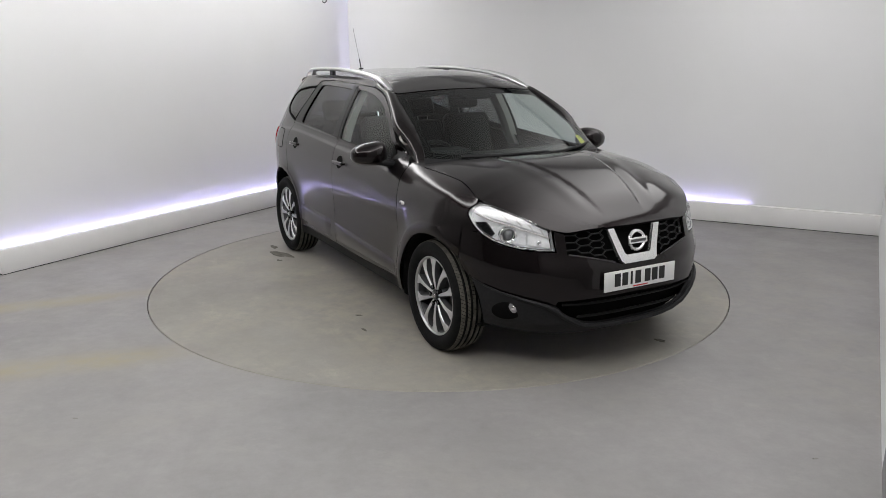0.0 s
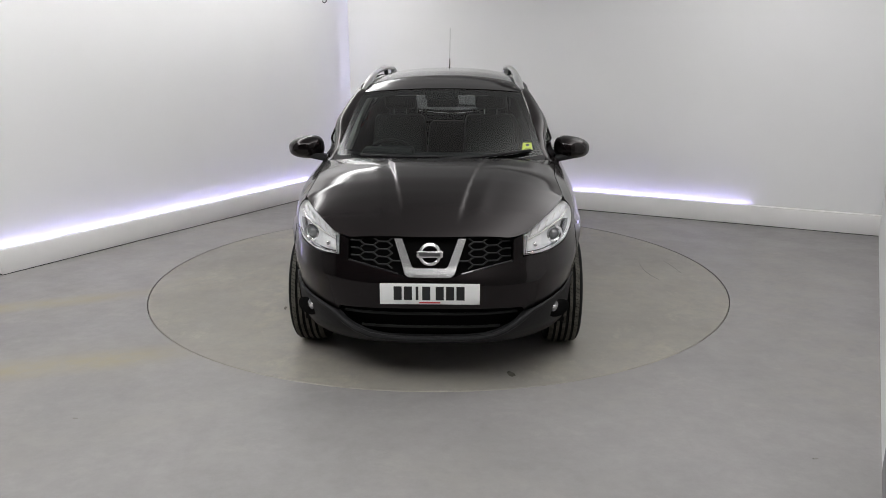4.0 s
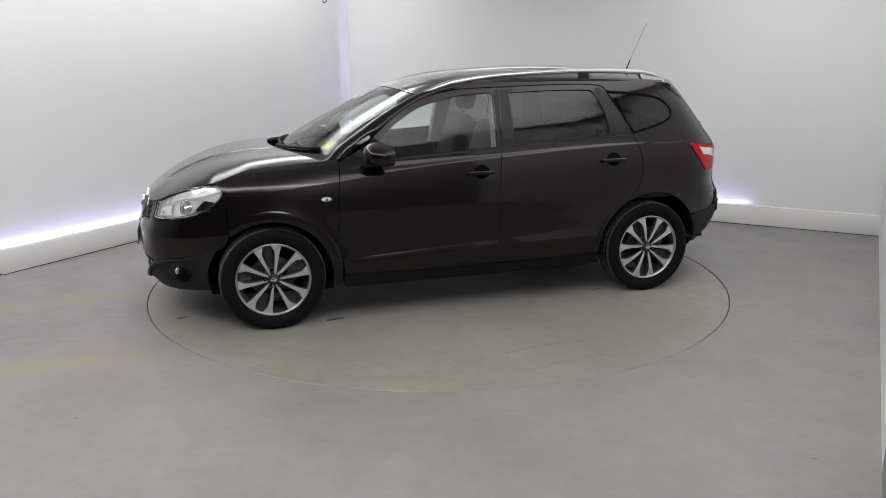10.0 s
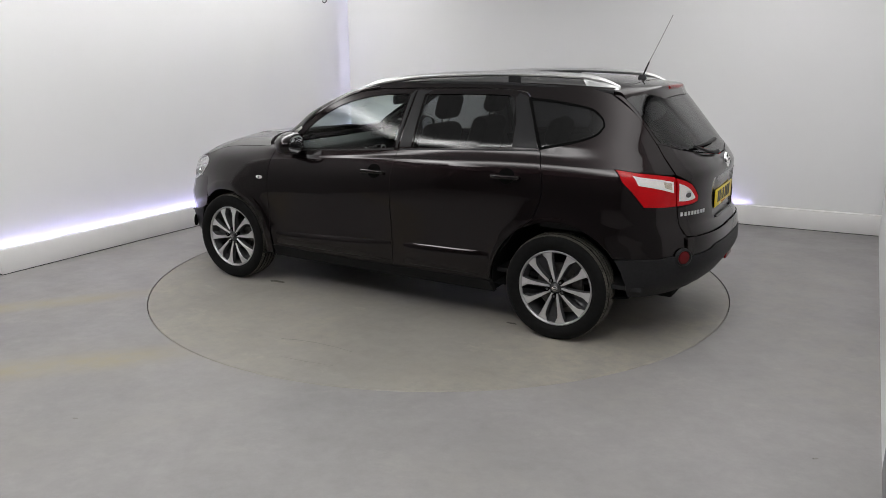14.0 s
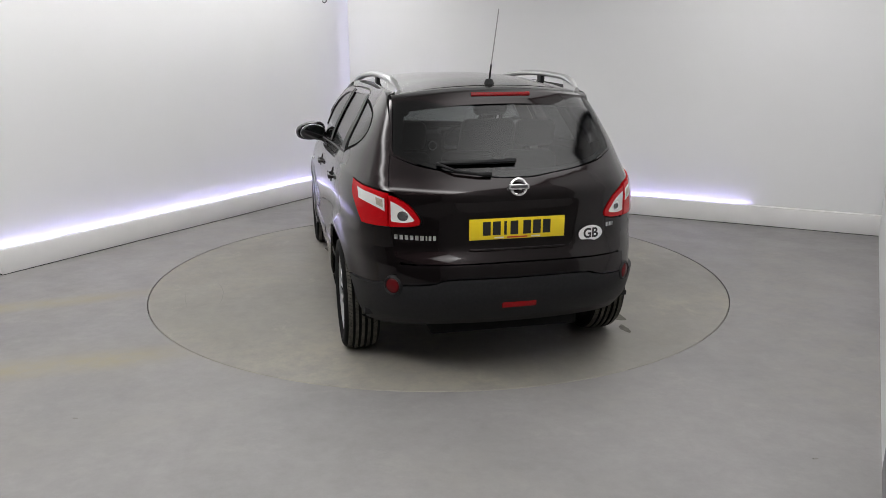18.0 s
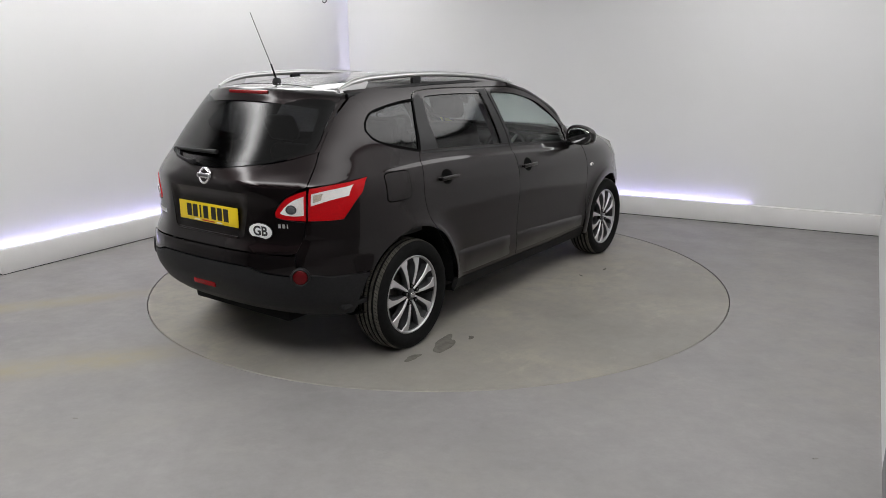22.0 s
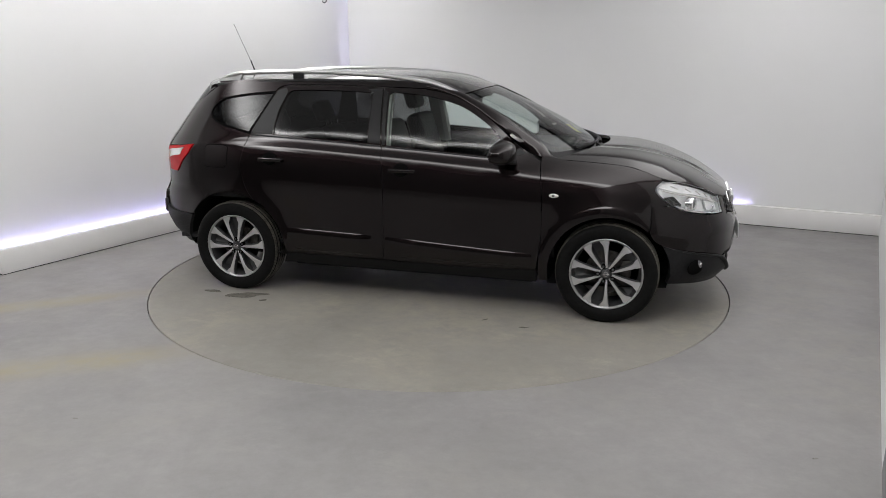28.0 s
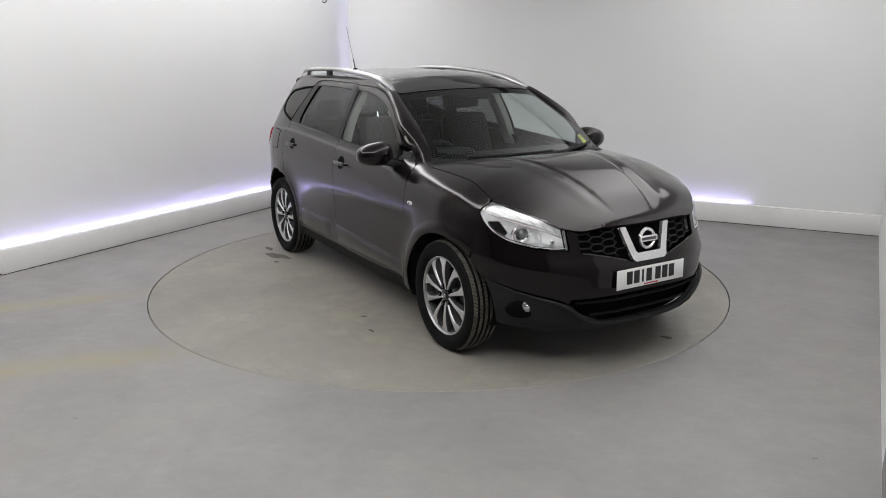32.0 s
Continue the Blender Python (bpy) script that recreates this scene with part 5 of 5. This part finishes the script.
for s in (1, -1):
    side_part("door_card", [(.88, 1.06), (.90, .42), (-.165, .42), (-.165, 1.115), (.70, 1.06)], s, DASH, car, "dark door lining", (), .08, .0, -.055, False)
    side_part("door_card", [(-.18, 1.118), (-.18, .42), (-.90, .42), (-1.20, .85), (-1.21, 1.165)], s, DASH, car, "dark door lining", (), .08, .0, -.055, False)
    side_part("side_lining", [(-1.24, 1.17), (-1.26, .72), (-1.95, .72), (-1.93, 1.10), (-1.60, 1.22)], s, DASH, car, "", (), .08, .0, -.06, False)
    inner = [(.80, 1.15), (.655, 1.275), (.485, 1.397), (.305, 1.480), (.08, 1.522), (-1.58, 1.525), (-1.58, 1.555), (-.6, 1.565), (.12, 1.535), (.27, 1.478), (.47, 1.402), (.67, 1.282), (.83, 1.16)]
    side_part("pillar_lining", inner, s, LINER, car, "pale grey pillar lining", (), .08, .0, -.02, False)
    side_part("pillar_lining", [(-.145, 1.10), (-.175, 1.50), (-.31, 1.50), (-.29, 1.10)], s, LINER, car, "", (), .08, .0, -.03, False)
    bm = bmesh.new()
    rows = []
    for z in (1.00, 1.10, 1.20, 1.30, 1.40, 1.49):
        x = -.150 - (z - 1.10) * .07
        rows.append([bm.verts.new((x + dx, side_y(x, z) - dy, z)) for dx, dy in ((.012, .032), (.004, .085), (-.030, .105), (-.090, .100), (-.110, .032))])
    for a, b in zip(rows, rows[1:]):
        for k in range(4):
            bm.faces.new((a[k], a[k + 1], b[k + 1], b[k]))
    bmesh.ops.recalc_face_normals(bm, faces=bm.faces[:])
    part("belt_pillar_trim", bm if s > 0 else flip_y(bm), LINER, car, "pale grey moulded pillar trim")
    side_part("pillar_lining", [(-1.03, 1.15), (-.965, 1.50), (-1.08, 1.50), (-1.23, 1.17)], s, DASH, car, "", (), .08, .0, -.03, False)

dash = part("dashboard", join(box(.42, 1.44, .16, .05, (.80, 0, 1.00), 4), box(.30, 1.42, .26, .06, (.74, 0, .86), 4), box(.40, .26, .34, .05, (.60, 0, .68), 4)), DASH, car, "black dashboard")
part("instrument_hood", box(.20, .36, .07, .03, (.66, -.37, 1.085), 4), DASH, dash)
part("display", box(.01, .18, .11, .004, (.585, 0, .97)), GLOSSB, dash)
for y in (-.62, .62, -.12, .12):
    part("air_vent", moved(lathe([(.030, .006), (.038, .008), (.042, 0)], 24), Matrix.Translation((.585, y, .98)) @ pose(0, 0, 0, 0, 0, 90)), SATIN, dash)
wheel_path = [(.19 * math.cos(a), .19 * math.sin(a), 0) for a in [math.tau * i / 40 for i in range(41)]]
sm = Matrix.Translation((.45, -.37, .98)) @ pose(0, 0, 0, 0, -64, 0)
sw = part("steering_wheel", moved(tube(wheel_path, .016, 10), sm), SEAT, car, "black leather steering wheel")
part("airbag_cover", moved(ball(.075, .075, .03), sm), DASH, sw)
for a in (90, 210, 330):
    p = (.18 * math.cos(radians(a)), .18 * math.sin(radians(a)), 0)
    part("wheel_spoke", moved(tube([(0, 0, 0), p], .016, 8, .5), sm), SATIN, sw)
part("gear_lever", join(tube([(.42, -.03, .70), (.38, -.03, .84)], .012, 8), ball(.026, .026, .032, (.38, -.03, .85))), SEAT, car)
part("centre_console", box(.85, .22, .22, .04, (.10, 0, .55), 3), DASH, car)


def seat(x, y, z, w, rake, head=True, height=.62, name="front_seat"):
    cush = part(name, moved(box(.50, w, .16, .06, (0, 0, 0), 4), Matrix.Translation((x, y, z)) @ pose(0, 0, 0, 0, -6, 0)), SEAT, car, "black leather seat with headrest")
    bm = box(.13, w * .96, height, .055, (0, 0, height * .5), 4)
    for v in bm.verts:
        k = v.co.z / height
        v.co.y *= 1 - .16 * max(0, k - .5) * 2
    bk = Matrix.Translation((x - .24, y, z + .02)) @ pose(0, 0, 0, 0, -rake, 0)
    part("backrest", moved(bm, bk), SEAT, cush)
    if head:
        part("headrest", moved(box(.10, .26, .18, .045, (0, 0, height + .13), 4), bk), SEAT, cush)
        for d in (-.05, .05):
            part("headrest_post", moved(tube([(0, d, height - .02), (0, d, height + .08)], .006, 6), bk), CHROME, cush)


for y in (.37, -.37):
    seat(.12, y, .66, .50, 17)
for y in (.42, 0, -.42):
    seat(-.72, y, .66, .42, 22, y != 0, .50, "rear_seat")
part("rear_view_mirror", join(box(.035, .24, .07, .015, (.30, 0, 1.405), 3), tube([(.32, 0, 1.42), (.37, 0, 1.47)], .010, 8)), DASH, car)
part("sensor_cover", box(.10, .10, .04, .012, (.36, 0, 1.458), 3), DASH, car)
for y in (.36, -.36):
    part("sun_visor", moved(box(.17, .36, .018, .008), Matrix.Translation((.20, y, 1.485)) @ pose(0, 0, 0, 0, 18, 0)), LINER, car)

# ---- marks on the floor ----
MARKS = [(1.00, .835, .062, .022, 4, 1), (-1.24, -.945, .15, .055, 14, 2), (-1.53, -.92, .06, .03, 0, 3), (-1.03, .775, .03, .012, 0, 4), (2.0, .49, .04, .018, 30, 5), (-1.05, -1.02, .035, .014, 20, 6), (.62, -.98, .022, .010, 50, 8), (.90, -1.06, .030, .010, 10, 9)]
SCRAPES = [[(.127, 1.762), (0, 1.725), (-.12, 1.707), (-.28, 1.705), (-.41, 1.718)], [(-.06, 1.99), (-.25, 1.972), (-.44, 1.94)]]

for x, y, rx, ry, rz, seed in MARKS:
    part("stain", moved(blot(rx, ry, seed), pose(x, y, .0003, 0, 0, rz)), STAIN, turntable)
for pts in SCRAPES:
    part("scratch", moved(scrape(pts, .0035), pose(0, 0, .0003)), SCRATCH, turntable)
for x, y, r in ((-1.823, -2.533, .012), (1.685, -2.958, .010)):
    tagged(part("floor_chip", moved(blot(r, r * .6, 7), pose(x, y, .0003)), SCRATCH), "small dark chip in the floor paint", "chip")


# ---- what moves: the turntable and the car on it turn together ----
TURN = [(0, -61.18), (0.5, -61.23), (1, -61.94), (1.5, -64.19), (2, -68.46), (2.5, -73.86), (3, -80.08), (6, -115.94), (7, -127.71), (8, -139.59), (9, -151.29), (10, -163.00), (11, -174.74), (12, -186.81), (13, -198.85), (14, -210.72), (17, -245.79), (18, -257.89), (19, -269.92), (20, -281.98), (21, -294.05), (22, -306.19), (23, -318.18), (24, -330.20), (25, -341.98), (28, -376.67), (29, -388.28), (30, -400.38), (31, -412.29), (31.5, -416.38), (32, -419.04)]
OFF = .0465


def motions():
    walk(turntable, [(t, pose(0, 0, 0, 0, 0, a)) for t, a in TURN])
    walk(car, [(t, pose(0, 0, 0, 0, 0, a) @ pose(0, OFF, .0005)) for t, a in TURN])


motions()
